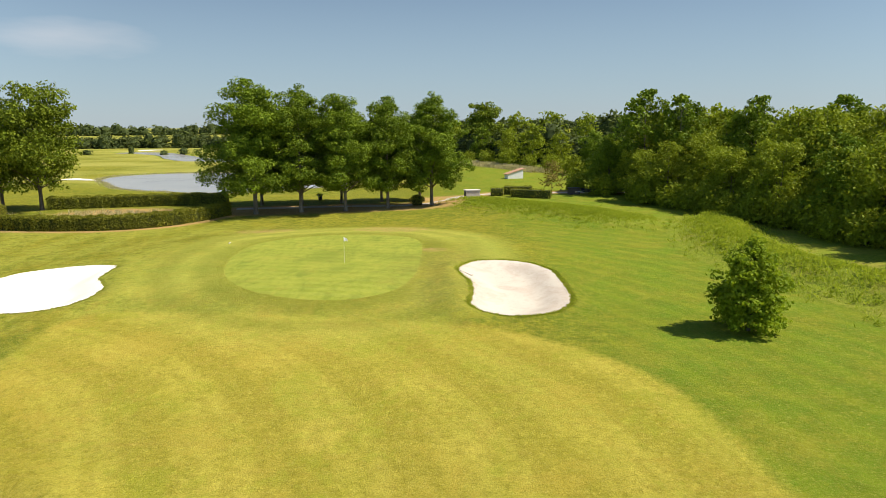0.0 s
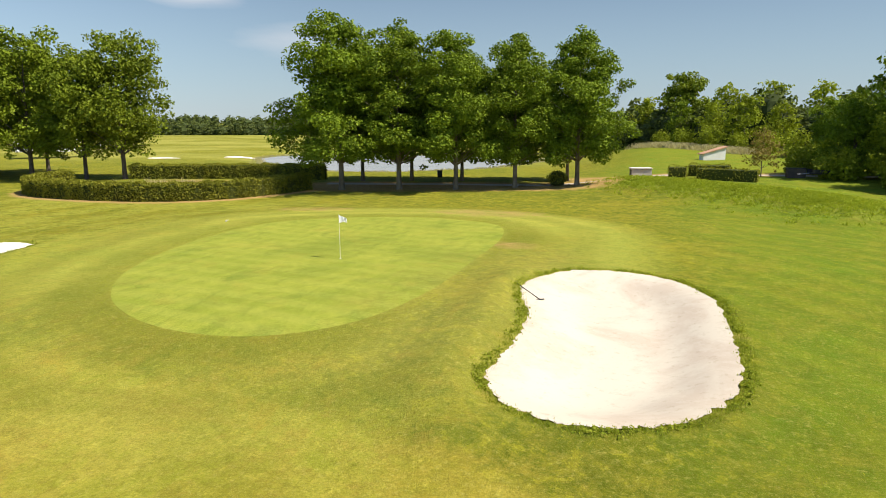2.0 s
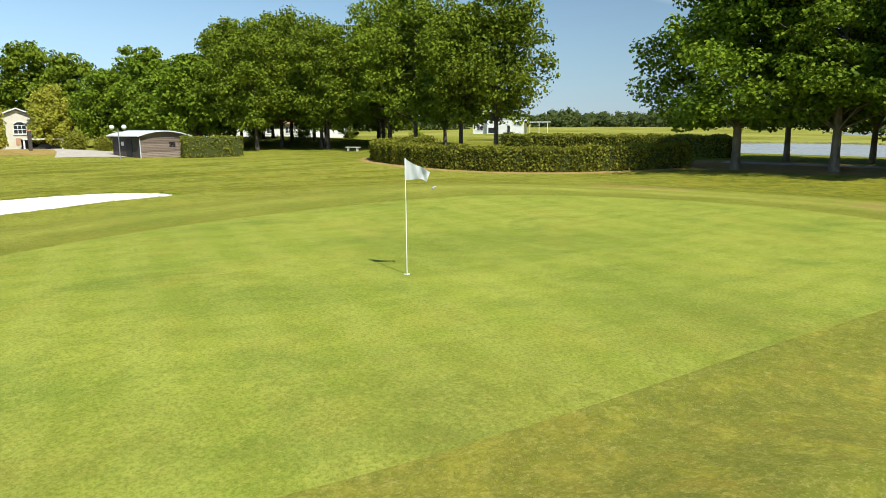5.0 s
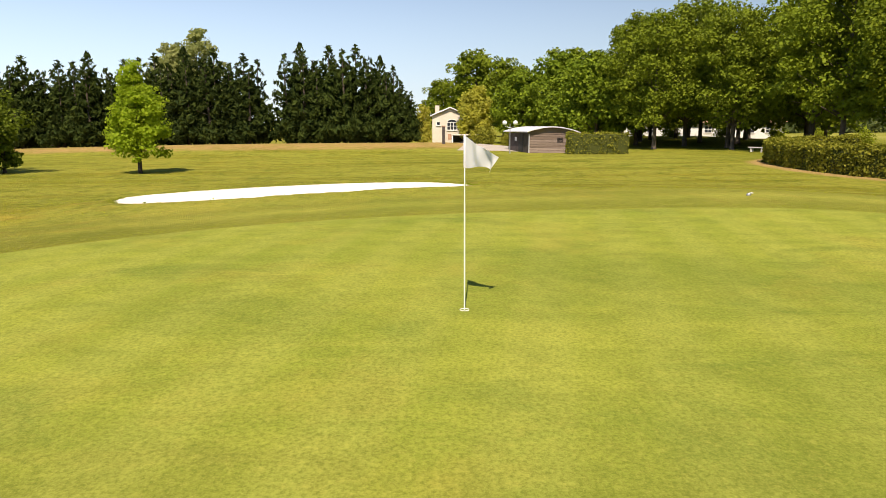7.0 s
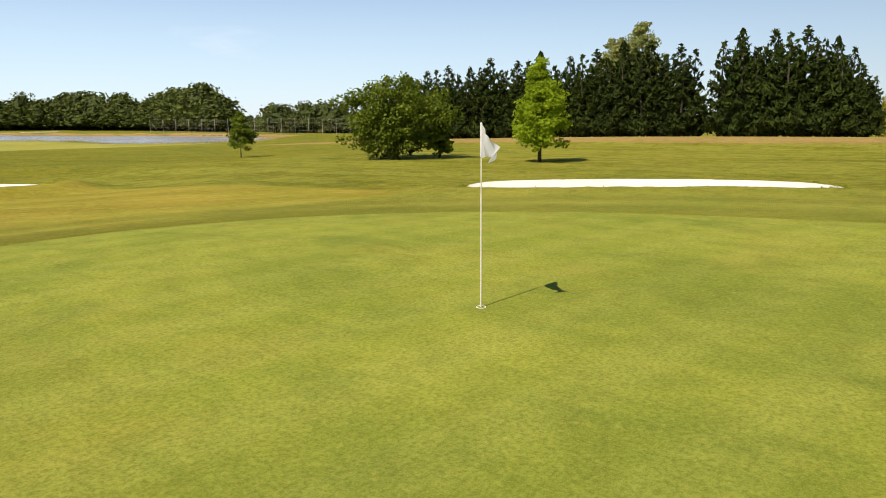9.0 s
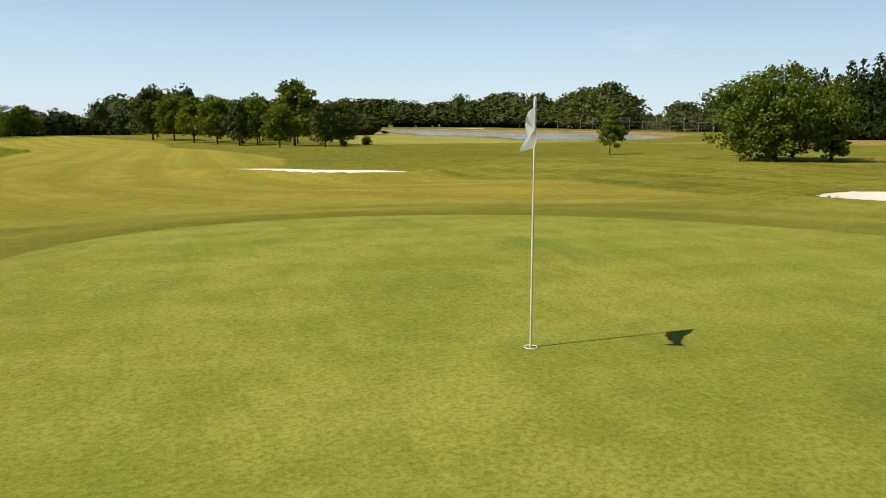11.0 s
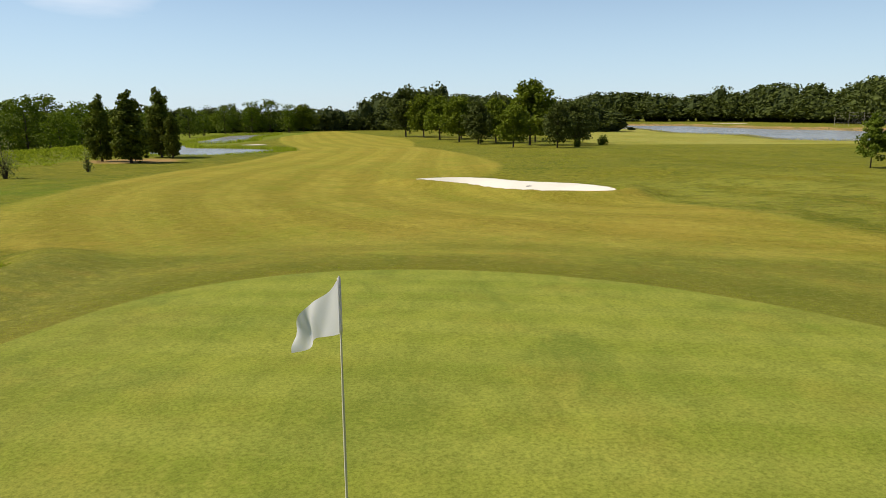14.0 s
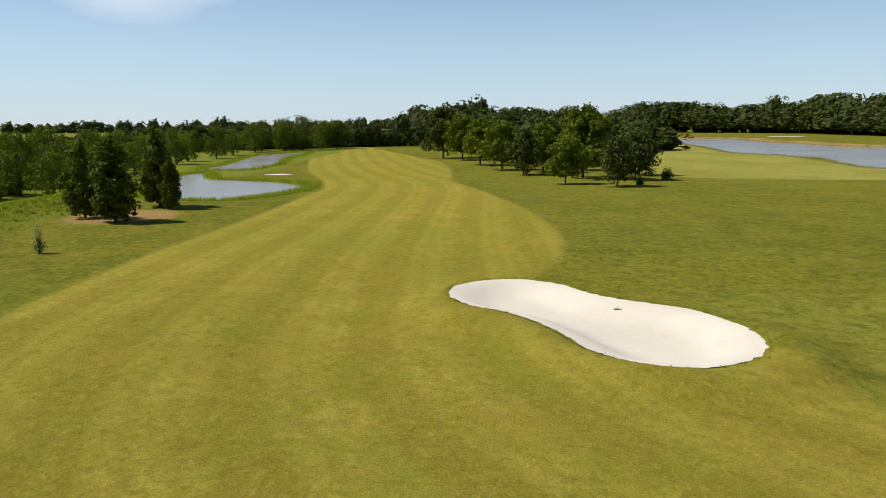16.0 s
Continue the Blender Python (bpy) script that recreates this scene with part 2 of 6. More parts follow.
    c = k.mix(k.math("MULTIPLY", mown, k.remap(clump, 0.46, 0.38, 0, 0.50)), c, (0.500, 0.420, 0.065))
    patch = k.noise(0.24, 9, 0.76, k.scaled(k.pos(), (1.0, 0.75, 1), 25), 0.3)
    c = k.mix(k.math("MULTIPLY", mown, k.remap(patch, 0.53, 0.60, 0, 0.55)), c, (0.370, 0.280, 0.040))
    c = k.mix(k.math("MULTIPLY", mown, k.remap(patch, 0.46, 0.40, 0, 0.35)), c, (0.230, 0.275, 0.020))
    band = k.math("MULTIPLY", k.remap(g, -0.2, 0.2), k.remap(g, 1.7, 2.9, 1.0, 0.0))
    c = k.mix(k.math("MULTIPLY", band, k.remap(k.attr("verge"), 0, 1.0, 0.45, 0.10)), c, (0.125, 0.140, 0.012))
    band2 = k.math("MULTIPLY", k.remap(g, 3.6, 4.4), k.remap(g, 5.2, 6.4, 1.0, 0.0))
    c = k.mix(k.math("MULTIPLY", band2, 0.30), c, (0.120, 0.140, 0.014))
    # tall unmown grass
    wild = k.mix(k.remap(fine, 0.36, 0.64), (0.090, 0.145, 0.008), (0.225, 0.265, 0.024))
    wild = k.mix(k.remap(mid, 0.48, 0.66, 0, 0.6), wild, (0.260, 0.225, 0.045))
    c = k.mix(k.remap(k.math("ADD", k.attr("wild"), k.remap(mid, 0, 1, -0.35, 0.35)), 0.35, 0.6), c, wild)
    # worn and bare soil
    soil = k.mix(k.remap(fine, 0.36, 0.64), (0.33, 0.19, 0.075), (0.47, 0.30, 0.135))
    soil = k.mix(k.remap(mid, 0.48, 0.7, 0, 0.5), soil, (0.22, 0.165, 0.04))
    c = k.mix(k.remap(k.math("ADD", k.attr("soil"), k.remap(k.noise(0.9, 6, 0.7), 0, 1, -0.5, 0.5)), 0.35, 0.75), c, soil)
    c = k.mix(k.remap(grain, 0.44, 0.58, 0.0, 0.34), c, (0.085, 0.090, 0.008))
    c = k.mix(k.remap(k.noise(6.0, 6, 0.8), 0.54, 0.66, 0.0, 0.34), c, (0.46, 0.40, 0.11))
    c = k.mix(k.remap(speck, 0.54, 0.72, 0.0, 0.35), c, (0.50, 0.44, 0.14))
    h = k.math("MULTIPLY", k.math("ADD", k.math("MULTIPLY", fine, 1.4), grain), k.remap(k.attr("verge"), 0.2, 1.0, 1.0, 0.35))
    k.bump(h, 0.8, 0.07)
    return k.done(k.mix(1.0, c, (1.06, 1.06, 1.0), "MULTIPLY"), 0.95)


def green_material():
    k = Mat("putting_turf")
    k.b.inputs["Specular IOR Level"].default_value = 0.05
    mid, fine, grain = k.noise(0.30, 6, 0.62), k.noise(2.0, 7, 0.72), k.noise(22.0, 6, 0.78)
    c = k.mix(k.remap(mid, 0.36, 0.64), (0.238, 0.282, 0.030), (0.325, 0.345, 0.044))
    # mowing passes, one way faint, the other plain
    c = k.mix(k.remap(k.wave(0.27, 30, 0.7), 0.25, 0.75, 0.0, 0.14), c, (0.145, 0.192, 0.024))
    passes = k.wave(0.23, 100, 0.9)
    c = k.mix(k.remap(passes, 0.25, 0.75, 0.0, 0.40), c, (0.350, 0.368, 0.062))
    # brushed streaks along the passes
    streak = k.noise(0.9, 7, 0.7, k.scaled(k.pos(), (2.2, 0.35, 1), 100))
    c = k.mix(k.remap(streak, 0.52, 0.66, 0.0, 0.42), c, (0.150, 0.190, 0.022))
    c = k.mix(k.remap(streak, 0.47, 0.38, 0.0, 0.34), c, (0.350, 0.350, 0.050))
    # damp dark patches and dry yellow ones
    damp = k.noise(0.42, 6, 0.66, k.scaled(k.pos(), (1.25, 0.8, 1), 100), 0.7)
    c = k.mix(k.remap(damp, 0.53, 0.68, 0.0, 0.52), c, (0.105, 0.165, 0.022))
    for x, y, r, amount in ((-9.9, 58.9, 3.2, 0.62), (-8.4, 53.9, 1.6, 0.50), (-9.0, 61.6, 2.6, 0.40), (-4.4, 59.4, 3.0, 0.36)):
        spot = k.math("ADD", k.away(x, y), k.remap(mid, 0, 1, -1.6, 1.6))
        c = k.mix(k.math("MULTIPLY", k.remap(spot, 0.3, r, amount, 0.0), k.remap(fine, 0.35, 0.6, 0.6, 1.0)), c, (0.120, 0.170, 0.022))
    for x, y, r, amount in ((-2.2, 54.0, 3.0, 0.60), (-2.4, 58.5, 2.6, 0.40), (-3.6, 50.0, 2.2, 0.40)):
        worn = k.math("ADD", k.away(x, y), k.remap(streak, 0, 1, -1.8, 1.8))
        c = k.mix(k.math("MULTIPLY", k.remap(worn, 0.3, r, amount, 0.0), k.remap(fine, 0.35, 0.6, 0.5, 1.0)), c, (0.175, 0.160, 0.030))
    c = k.mix(k.remap(k.noise(0.42, 7, 0.68, k.scaled(k.pos(), (1, 1, 1), 40)), 0.53, 0.70, 0.0, 0.50), c, (0.350, 0.285, 0.046))
    c = k.mix(k.remap(fine, 0.46, 0.64, 0.0, 0.38), c, (0.160, 0.178, 0.022))
    c = k.mix(k.remap(grain, 0.42, 0.62, 0.0, 0.60), c, (0.090, 0.110, 0.010))
    c = k.mix(k.remap(k.noise(9.0, 6, 0.8), 0.53, 0.68, 0.0, 0.36), c, (0.42, 0.395, 0.066))
    c = k.mix(k.remap(k.noise(60.0, 2), 0.56, 0.74, 0.0, 0.28), c, (0.45, 0.42, 0.08))
    k.bump(k.math("ADD", grain, fine), 0.40, 0.02)
    return k.done(k.mix(1.0, c, (1.0, 1.0, 1.10), "MULTIPLY"), 0.92)


def sand_material(name, dry, damp, stain):
    k = Mat(name)
    mid, fine, grain = k.noise(0.33, 6, 0.62, None, 0.5), k.noise(4.0, 6, 0.68), k.noise(45.0, 3)
    c = k.mix(k.remap(mid, 0.46, 0.58), dry, damp)
    c = k.mix(k.remap(k.noise(1.5, 7, 0.7), 0.54, 0.66, 0, 0.6), c, dry)
    c = k.mix(k.remap(fine, 0.56, 0.72, 0, 0.5), c, stain)
    rake = k.wave(3.2, 25, 3.5)
    lumps = k.remap(k.noise(2.2, 6, 0.65), 0.5, 0.75)
    k.bump(k.math("ADD", k.math("ADD", k.math("MULTIPLY", rake, 0.06), lumps), k.math("ADD", fine, grain)), 0.20, 0.03)
    return k.done(c, 0.95)


def water_material():
    k = Mat("pond_water")
    n = k.noise(0.9, 4, 0.55, k.scaled(k.pos(), (1, 1.8, 1)))
    k.bump(n, 0.35, 0.08)
    k.b.inputs["IOR"].default_value = 1.33
    k.b.inputs["Specular IOR Level"].default_value = 0.5
    return k.done(k.mix(k.remap(k.noise(0.05, 3), 0.3, 0.7), (0.29, 0.285, 0.25), (0.34, 0.33, 0.285)), 0.22)


def bark_material(name, a, b):
    k = Mat(name)
    n = k.noise(5.0, 5, 0.6, k.scaled(k.pos(), (1, 1, 0.25)))
    m = k.noise(1.4, 4)
    c = k.mix(k.remap(n, 0.35, 0.65), a, b)
    c = k.mix(k.remap(m, 0.5, 0.7, 0, 0.6), c, tuple(v * 0.55 for v in a))
    k.bump(n, 0.6, 0.03)
    return k.done(c, 0.9)


M_TURF, M_GREEN, M_WATER = ground_material(), green_material(), water_material()
M_SAND = sand_material("white_sand", (0.76, 0.715, 0.60), (0.73, 0.68, 0.565), (0.68, 0.59, 0.46))
M_SAND_PINK = sand_material("pinkish_sand", (0.525, 0.468, 0.372), (0.465, 0.390, 0.305), (0.33, 0.26, 0.18))
M_BARK_PLANE = bark_material("pale_bark", (0.135, 0.105, 0.072), (0.235, 0.195, 0.135))
M_BARK = bark_material("dark_bark", (0.075, 0.058, 0.042), (0.13, 0.105, 0.08))
M_LEAF_PLANE = leaf_material("plane_leaves", (0.066, 0.108, 0.007), (0.205, 0.268, 0.018), 0.17)
M_LEAF_OAK = leaf_material("oak_leaves", (0.078, 0.108, 0.007), (0.2, 0.245, 0.018), 0.18)
M_LEAF_WOOD = leaf_material("woodland_leaves", (0.132, 0.165, 0.01), (0.3, 0.338, 0.026), 0.3)
M_LEAF_FAR = leaf_material("far_leaves", (0.06, 0.078, 0.018), (0.118, 0.14, 0.032), 0.16)
M_LEAF_LIME = leaf_material("lime_leaves", (0.190, 0.280, 0.014), (0.360, 0.450, 0.030), 0.45)
M_LEAF_YOUNG = leaf_material("young_leaves", (0.136, 0.203, 0.01), (0.287, 0.351, 0.025), 0.42)
M_LEAF_OLIVE = leaf_material("olive_leaves", (0.190, 0.200, 0.060), (0.360, 0.370, 0.140), 0.4)
M_LEAF_SHRUB = leaf_material("shrub_leaves", (0.068, 0.095, 0.009), (0.165, 0.215, 0.022), 0.22)
M_LEAF_BRONZE = leaf_material("bronze_leaves", (0.150, 0.120, 0.030), (0.300, 0.230, 0.065), 0.35)
M_LEAF_WILLOW = leaf_material("willow_leaves", (0.3, 0.29, 0.036), (0.5, 0.46, 0.08), 0.45)
M_NEEDLE = leaf_material("conifer_needles", (0.018, 0.033, 0.008), (0.056, 0.076, 0.013), 0.1, 0.7)
M_NEEDLE_COL = leaf_material("cypress_needles", (0.046, 0.07, 0.01), (0.185, 0.215, 0.028), 0.15, 0.7)
M_HEDGE = leaf_material("hedge_leaves", (0.12, 0.132, 0.012), (0.29, 0.275, 0.034), 0.25)
M_TALL = leaf_material("tall_grass", (0.165, 0.24, 0.016), (0.36, 0.39, 0.04), 0.5, 0.8)
M_TUFT = leaf_material("tuft_grass", (0.15, 0.185, 0.012), (0.37, 0.36, 0.03), 0.45, 0.85)
M_STRAW = leaf_material("dry_grass", (0.34, 0.28, 0.15), (0.5, 0.44, 0.27), 0.45, 0.85)
M_LIP = leaf_material("lip_grass", (0.15, 0.205, 0.016), (0.36, 0.38, 0.045), 0.5, 0.8)
# shade inside far crowns, put into a dark colour; far stems share it
M_STEM_CROWN_SHADE = plain("stem_and_crown_shade", (0.036, 0.052, 0.012), (0.062, 0.080, 0.020), 0.5, 0.95)
# much darker than the hedge leaves: inner shade given as colour
M_HEDGE_SHADE = plain("hedge_inner_shade", (0.045, 0.055, 0.010), (0.075, 0.082, 0.014), 4.0, 0.95)
M_WHITE = plain("white_render", (0.78, 0.77, 0.73), (0.70, 0.68, 0.63), 0.8, 0.8, 0.1)
M_CREAM = plain("cream_render", (0.66, 0.61, 0.50), (0.58, 0.52, 0.41), 0.7, 0.85, 0.15)
M_TRIM = plain("white_paint", (0.80, 0.79, 0.76), (0.74, 0.73, 0.70), 2.0, 0.5, 0.05)
M_TILE = plain("clay_tile", (0.42, 0.22, 0.13), (0.55, 0.34, 0.22), 2.0, 0.85, 0.3)
M_SHEET = plain("pale_roof_sheet", (0.74, 0.74, 0.75), (0.62, 0.62, 0.64), 1.0, 0.45, 0.1)
M_PLANK = plank_material()
M_DARKWOOD = plain("dark_plank", (0.055, 0.045, 0.040), (0.10, 0.08, 0.07), 2.0, 0.85, 0.3)
M_DARK = plain("dark_paint", (0.014, 0.014, 0.015), (0.03, 0.03, 0.03), 3.0, 0.5, 0.1)
M_METAL = plain("grey_metal", (0.42, 0.42, 0.42), (0.52, 0.52, 0.52), 5.0, 0.4, 0.05, 0.01, 0.8)
M_POLE = plain("pole_paint", (0.80, 0.78, 0.66), (0.74, 0.70, 0.56), 4.0, 0.35, 0.03)
M_CONCRETE = plain("concrete", (0.42, 0.39, 0.35), (0.56, 0.53, 0.48), 1.2, 0.9, 0.3)
M_GRAVEL = plain("path_gravel", (0.40, 0.35, 0.28), (0.52, 0.46, 0.38), 1.5, 0.95, 0.4)
M_GLOBE = plain("opal_globe", (0.82, 0.82, 0.80), (0.78, 0.78, 0.76), 4.0, 0.25, 0.02)
M_STONE = plain("pale_stone", (0.55, 0.51, 0.45), (0.66, 0.62, 0.56), 2.0, 0.9, 0.4)


def flag_material():
    k = Mat("flag_cloth")
    c = k.mix(k.remap(k.noise(60, 2), 0.4, 0.6, 0, 0.25), (0.88, 0.88, 0.89), (0.80, 0.80, 0.82))
    k.done(c, 0.85)
    tr = k.t.nodes.new("ShaderNodeBsdfTranslucent")
    k.put(tr.inputs["Color"], (0.8, 0.8, 0.8))
    mx = k.t.nodes.new("ShaderNodeMixShader")
    mx.inputs[0].default_value = 0.55
    k.t.links.new(k.b.outputs[0], mx.inputs[1])
    k.t.links.new(tr.outputs[0], mx.inputs[2])
    k.t.links.new(mx.outputs[0], k.t.nodes["Material Output"].inputs["Surface"])
    return k.m


def glass_material():
    k = Mat("window_glass")
    k.b.inputs["Specular IOR Level"].default_value = 0.6
    return k.done((0.03, 0.035, 0.04), 0.08)


M_FLAG, M_GLASS = flag_material(), glass_material()


# ---- building helpers ----
def mesh_arrays(name, verts, faces, material, smooth=False, normals=None):
    """A mesh from arrays of places and of equal-sided faces, with its own normals where given."""
    verts, faces = np.asarray(verts, np.float32), np.asarray(faces, np.int32)
    me = bpy.data.meshes.new(name)
    n, k = faces.shape
    me.vertices.add(len(verts))
    me.vertices.foreach_set("co", verts.ravel())
    me.loops.add(n * k)
    me.loops.foreach_set("vertex_index", faces.ravel())
    me.polygons.add(n)
    me.polygons.foreach_set("loop_start", np.arange(0, n * k, k, dtype=np.int32))
    me.polygons.foreach_set("loop_total", np.full(n, k, np.int32))
    me.polygons.foreach_set("use_smooth", np.full(n, smooth, bool))
    if normals is not None:
        me.attributes.new("custom_normal", "FLOAT_VECTOR", "POINT").data.foreach_set("vector", np.asarray(normals, np.float32).ravel())
    me.update(calc_edges=True)
    me.materials.append(material)
    return me


def mesh_bm(name, bm, material, smooth=False):
    me = bpy.data.meshes.new(name)
    bmesh.ops.recalc_face_normals(bm, faces=bm.faces)
    bm.to_mesh(me)
    bm.free()
    for p in me.polygons:
        p.use_smooth = smooth
    me.materials.append(material)
    return me


def part(name, me, parent, label=""):
    ob = new(name, me)
    ob.parent = parent
    return tagged(ob, label) if label else ob


def thing(name, x, y, z, label, category, turn=0.0, group="", scale=1.0):
    ob = new(name)
    ob.matrix_basis = pose(x, y, z, 0, 0, turn) @ Matrix.Diagonal((scale, scale, scale, 1))
    return tagged(ob, label, category, group)


def box(name, x0, y0, z0, x1, y1, z1, material, bevel=0.02):
    bm = bmesh.new()
    bmesh.ops.create_cube(bm, size=1)
    for v in bm.verts:
        v.co = Vector(((x0 + x1) / 2 + v.co.x * (x1 - x0), (y0 + y1) / 2 + v.co.y * (y1 - y0), (z0 + z1) / 2 + v.co.z * (z1 - z0)))
    if bevel:
        bmesh.ops.bevel(bm, geom=bm.edges[:], offset=bevel, segments=2, affect="EDGES")
    return mesh_bm(name, bm, material)


def tube_arrays(points, radii, sides=8, first=0):
    """Places and quads of a tapered tube through points."""
    pts = [Vector(p) for p in points]
    verts, faces = [], []
    for i, p in enumerate(pts):
        d = (pts[min(i + 1, len(pts) - 1)] - pts[max(i - 1, 0)]).normalized()
        a = d.orthogonal().normalized() if abs(d.z) < 0.95 else Vector((1, 0, 0))
        a = (a - d * a.dot(d)).normalized()
        b = d.cross(a)
        for s in range(sides):
            w = 2 * math.pi * s / sides
            verts.append(p + (a * math.cos(w) + b * math.sin(w)) * radii[i])
    for i in range(len(pts) - 1):
        for s in range(sides):
            s2 = (s + 1) % sides
            faces.append((first + i * sides + s, first + i * sides + s2, first + (i + 1) * sides + s2, first + (i + 1) * sides + s))
    return verts, faces


def tubes(name, runs, material, sides=8):
    verts, faces = [], []
    for points, radii in runs:
        v, f = tube_arrays(points, radii, sides, len(verts))
        verts += v
        faces += f
    return mesh_arrays(name, [tuple(v) for v in verts], faces, material, True)


def revolve(name, profile, material, sides=16, smooth=True):
    """A turned body from (radius, height) rows."""
    verts = [(r * math.cos(2 * math.pi * s / sides), r * math.sin(2 * math.pi * s / sides), z) for r, z in profile for s in range(sides)]
    faces = [(i * sides + s, i * sides + (s + 1) % sides, (i + 1) * sides + (s + 1) % sides, (i + 1) * sides + s) for i in range(len(profile) - 1) for s in range(sides)]
    return mesh_arrays(name, verts, faces, material, smooth)


# ---- the lie of the land ----
def ease(a, b, x):
    u = np.clip((x - a) / (b - a), 0, 1)
    return u * u * (3 - 2 * u)


def closed_curve(points, steps=10):
    """A smooth closed outline through a few points."""
    p = np.array(points, float)
    out = []
    for i in range(len(p)):
        a, b, c, d = p[i - 1], p[i], p[(i + 1) % len(p)], p[(i + 2) % len(p)]
        for s in np.arange(steps) / steps:
            out.append(0.5 * (2 * b + (c - a) * s + (2 * a - 5 * b + 4 * c - d) * s**2 + (3 * b - a - 3 * c + d) * s**3))
    return np.array(out)


def open_curve(points, steps=10):
    p = [np.array(q, float) for q in points]
    p = [2 * p[0] - p[1], *p, 2 * p[-1] - p[-2]]
    out = []
    for i in range(1, len(p) - 2):
        a, b, c, d = p[i - 1 : i + 3]
        for s in np.arange(steps) / steps:
            out.append(0.5 * (2 * b + (c - a) * s + (2 * a - 5 * b + 4 * c - d) * s**2 + (3 * b - a - 3 * c + d) * s**3))
    return np.array([*out, p[-2]])


def from_line(x, y, line):
    """Distance from an open run of points."""
    best = np.full(np.shape(x), 1e9)
    for a, b in zip(line[:-1], line[1:]):
        d = b - a
        u = np.clip(((x - a[0]) * d[0] + (y - a[1]) * d[1]) / (d @ d + 1e-9), 0, 1)
        best = np.minimum(best, np.hypot(x - a[0] - u * d[0], y - a[1] - u * d[1]))
    return best


def signed(x, y, ring, reach=60.0):
    """Signed distance from a closed outline: negative inside."""
    x, y = np.asarray(x, float), np.asarray(y, float)
    lo, hi = ring.min(0) - reach, ring.max(0) + reach
    out = np.full(x.shape, float(reach))
    near = (x > lo[0]) & (x < hi[0]) & (y > lo[1]) & (y < hi[1])
    px, py = x[near], y[near]
    inside = np.zeros(px.shape, bool)
    for a, b in zip(ring, np.roll(ring, -1, 0)):
        hit = ((a[1] > py) != (b[1] > py)) & (px < (b[0] - a[0]) * (py - a[1]) / (b[1] - a[1] + 1e-12) + a[0])
        inside ^= hit
    d = np.minimum(from_line(px, py, np.vstack([ring, ring[:1]])), reach)
    out[near] = np.where(inside, -d, d)
    return out


def ragged(ring, amount, seed):
    """A cut edge with small nibbles."""
    r = np.random.default_rng(seed)
    n = len(ring)
    t = np.roll(ring, -1, 0) - np.roll(ring, 1, 0)
    t /= np.hypot(t[:, 0], t[:, 1])[:, None]
    w = np.arange(n) / n * 2 * math.pi
    wob = sum(math.exp(-0.01 * k) * np.sin(k * w + r.random() * 6.28) for k in (17, 29, 41, 57)) * 0.35 + r.normal(size=n) * 0.45
    return ring + np.column_stack([t[:, 1], -t[:, 0]]) * (amount * wob)[:, None]


GREEN = closed_curve([(-16.6, 52.5), (-18.0, 58.6), (-17.6, 64.6), (-15.6, 68.6), (-12, 71.1), (-7.5, 71.5), (-3.4, 69.4), (-2.0, 65), (-1.9, 58), (-2.1, 52.6), (-3.2, 48.2), (-5.4, 45.9), (-8.2, 45.4), (-11.2, 46.3), (-14.2, 48.6)], 12)
SAND_EAST = ragged(closed_curve([(1.23, 53.84), (2.65, 56.71), (4.82, 57.38), (6.9, 56.71), (8.41, 54.32), (8.74, 50.02), (8.6, 46.2), (7.28, 43.62), (5.29, 42.57), (3.31, 42.76), (1.94, 44.39), (2.13, 47.44), (2.08, 50.21)], 18), 0.08, 1)
SAND_WEST = ragged(closed_curve([(-27.1, 57.0), (-29.4, 57.8), (-31.8, 57.4), (-34.4, 55.8), (-34.9, 53.0), (-33.8, 49.6), (-31.6, 46.2), (-28.8, 43.8), (-25.8, 44.5), (-24.5, 46.8), (-24.7, 49.8), (-26.3, 52.4), (-26.7, 54.8)], 18), 0.10, 2)
SAND_SOUTH = ragged(closed_curve([(-7.8, 10.6), (-8.6, 8.0), (-11.2, 6.7), (-13.6, 7.8), (-15.3, 10.6), (-17.2, 12.2), (-19.3, 13.8), (-20.5, 16.9), (-20.2, 19.6), (-18.3, 21.6), (-15.7, 22.0), (-13.5, 20.4), (-12.2, 17.0), (-10.6, 14.5), (-8.8, 13.0)], 16), 0.08, 3)
FAIRWAY = closed_curve([(11.4, 22), (10.6, 30), (8.4, 35), (4.4, 39.2), (-2, 41.5), (-9, 42.3), (-16, 43.4), (-22, 43.6), (-23.6, 40), (-22.4, 34), (-21.4, 28), (-20.9, 23.5), (-19.8, 18.5), (-17, 15.5), (-14, 12.5), (-11.8, 9.0), (-12.2, 6.5), (-13.9, 3.2), (-15.6, -3), (-16.3, -13), (-15.2, -29), (-12.2, -45), (-7.2, -72), (-6.4, -104), (-2, -137), (12, -185), (30, -240), (48, -240), (36, -165), (25, -108), (14.5, -72), (11.4, -50), (12.2, -27), (12.8, -4), (12.2, 9)], 6)
POND_SOUTH = closed_curve([(29, -45.5), (26.6, -46.2), (22.4, -45.4), (19.5, -48.6), (16.9, -53.8), (15.3, -58.2), (15.5, -64), (18.2, -69.7), (22.2, -74.3), (29.3, -78.4), (35.9, -81.5), (40.1, -89.6), (43.2, -98), (46.6, -96), (46.4, -86.2), (43.5, -73.6), (37, -54)], 6)
POND_BACK = closed_curve([(51.2, -114.6), (47.8, -109.8), (40.6, -107.0), (37.2, -110.6), (36.5, -120.8), (36.4, -132.2), (41.0, -151.7), (41.3, -164.3), (41.8, -186.4), (46.1, -199.9), (50.7, -190.0), (56.2, -177.4), (53.8, -153.3), (50.2, -126.9)], 6)
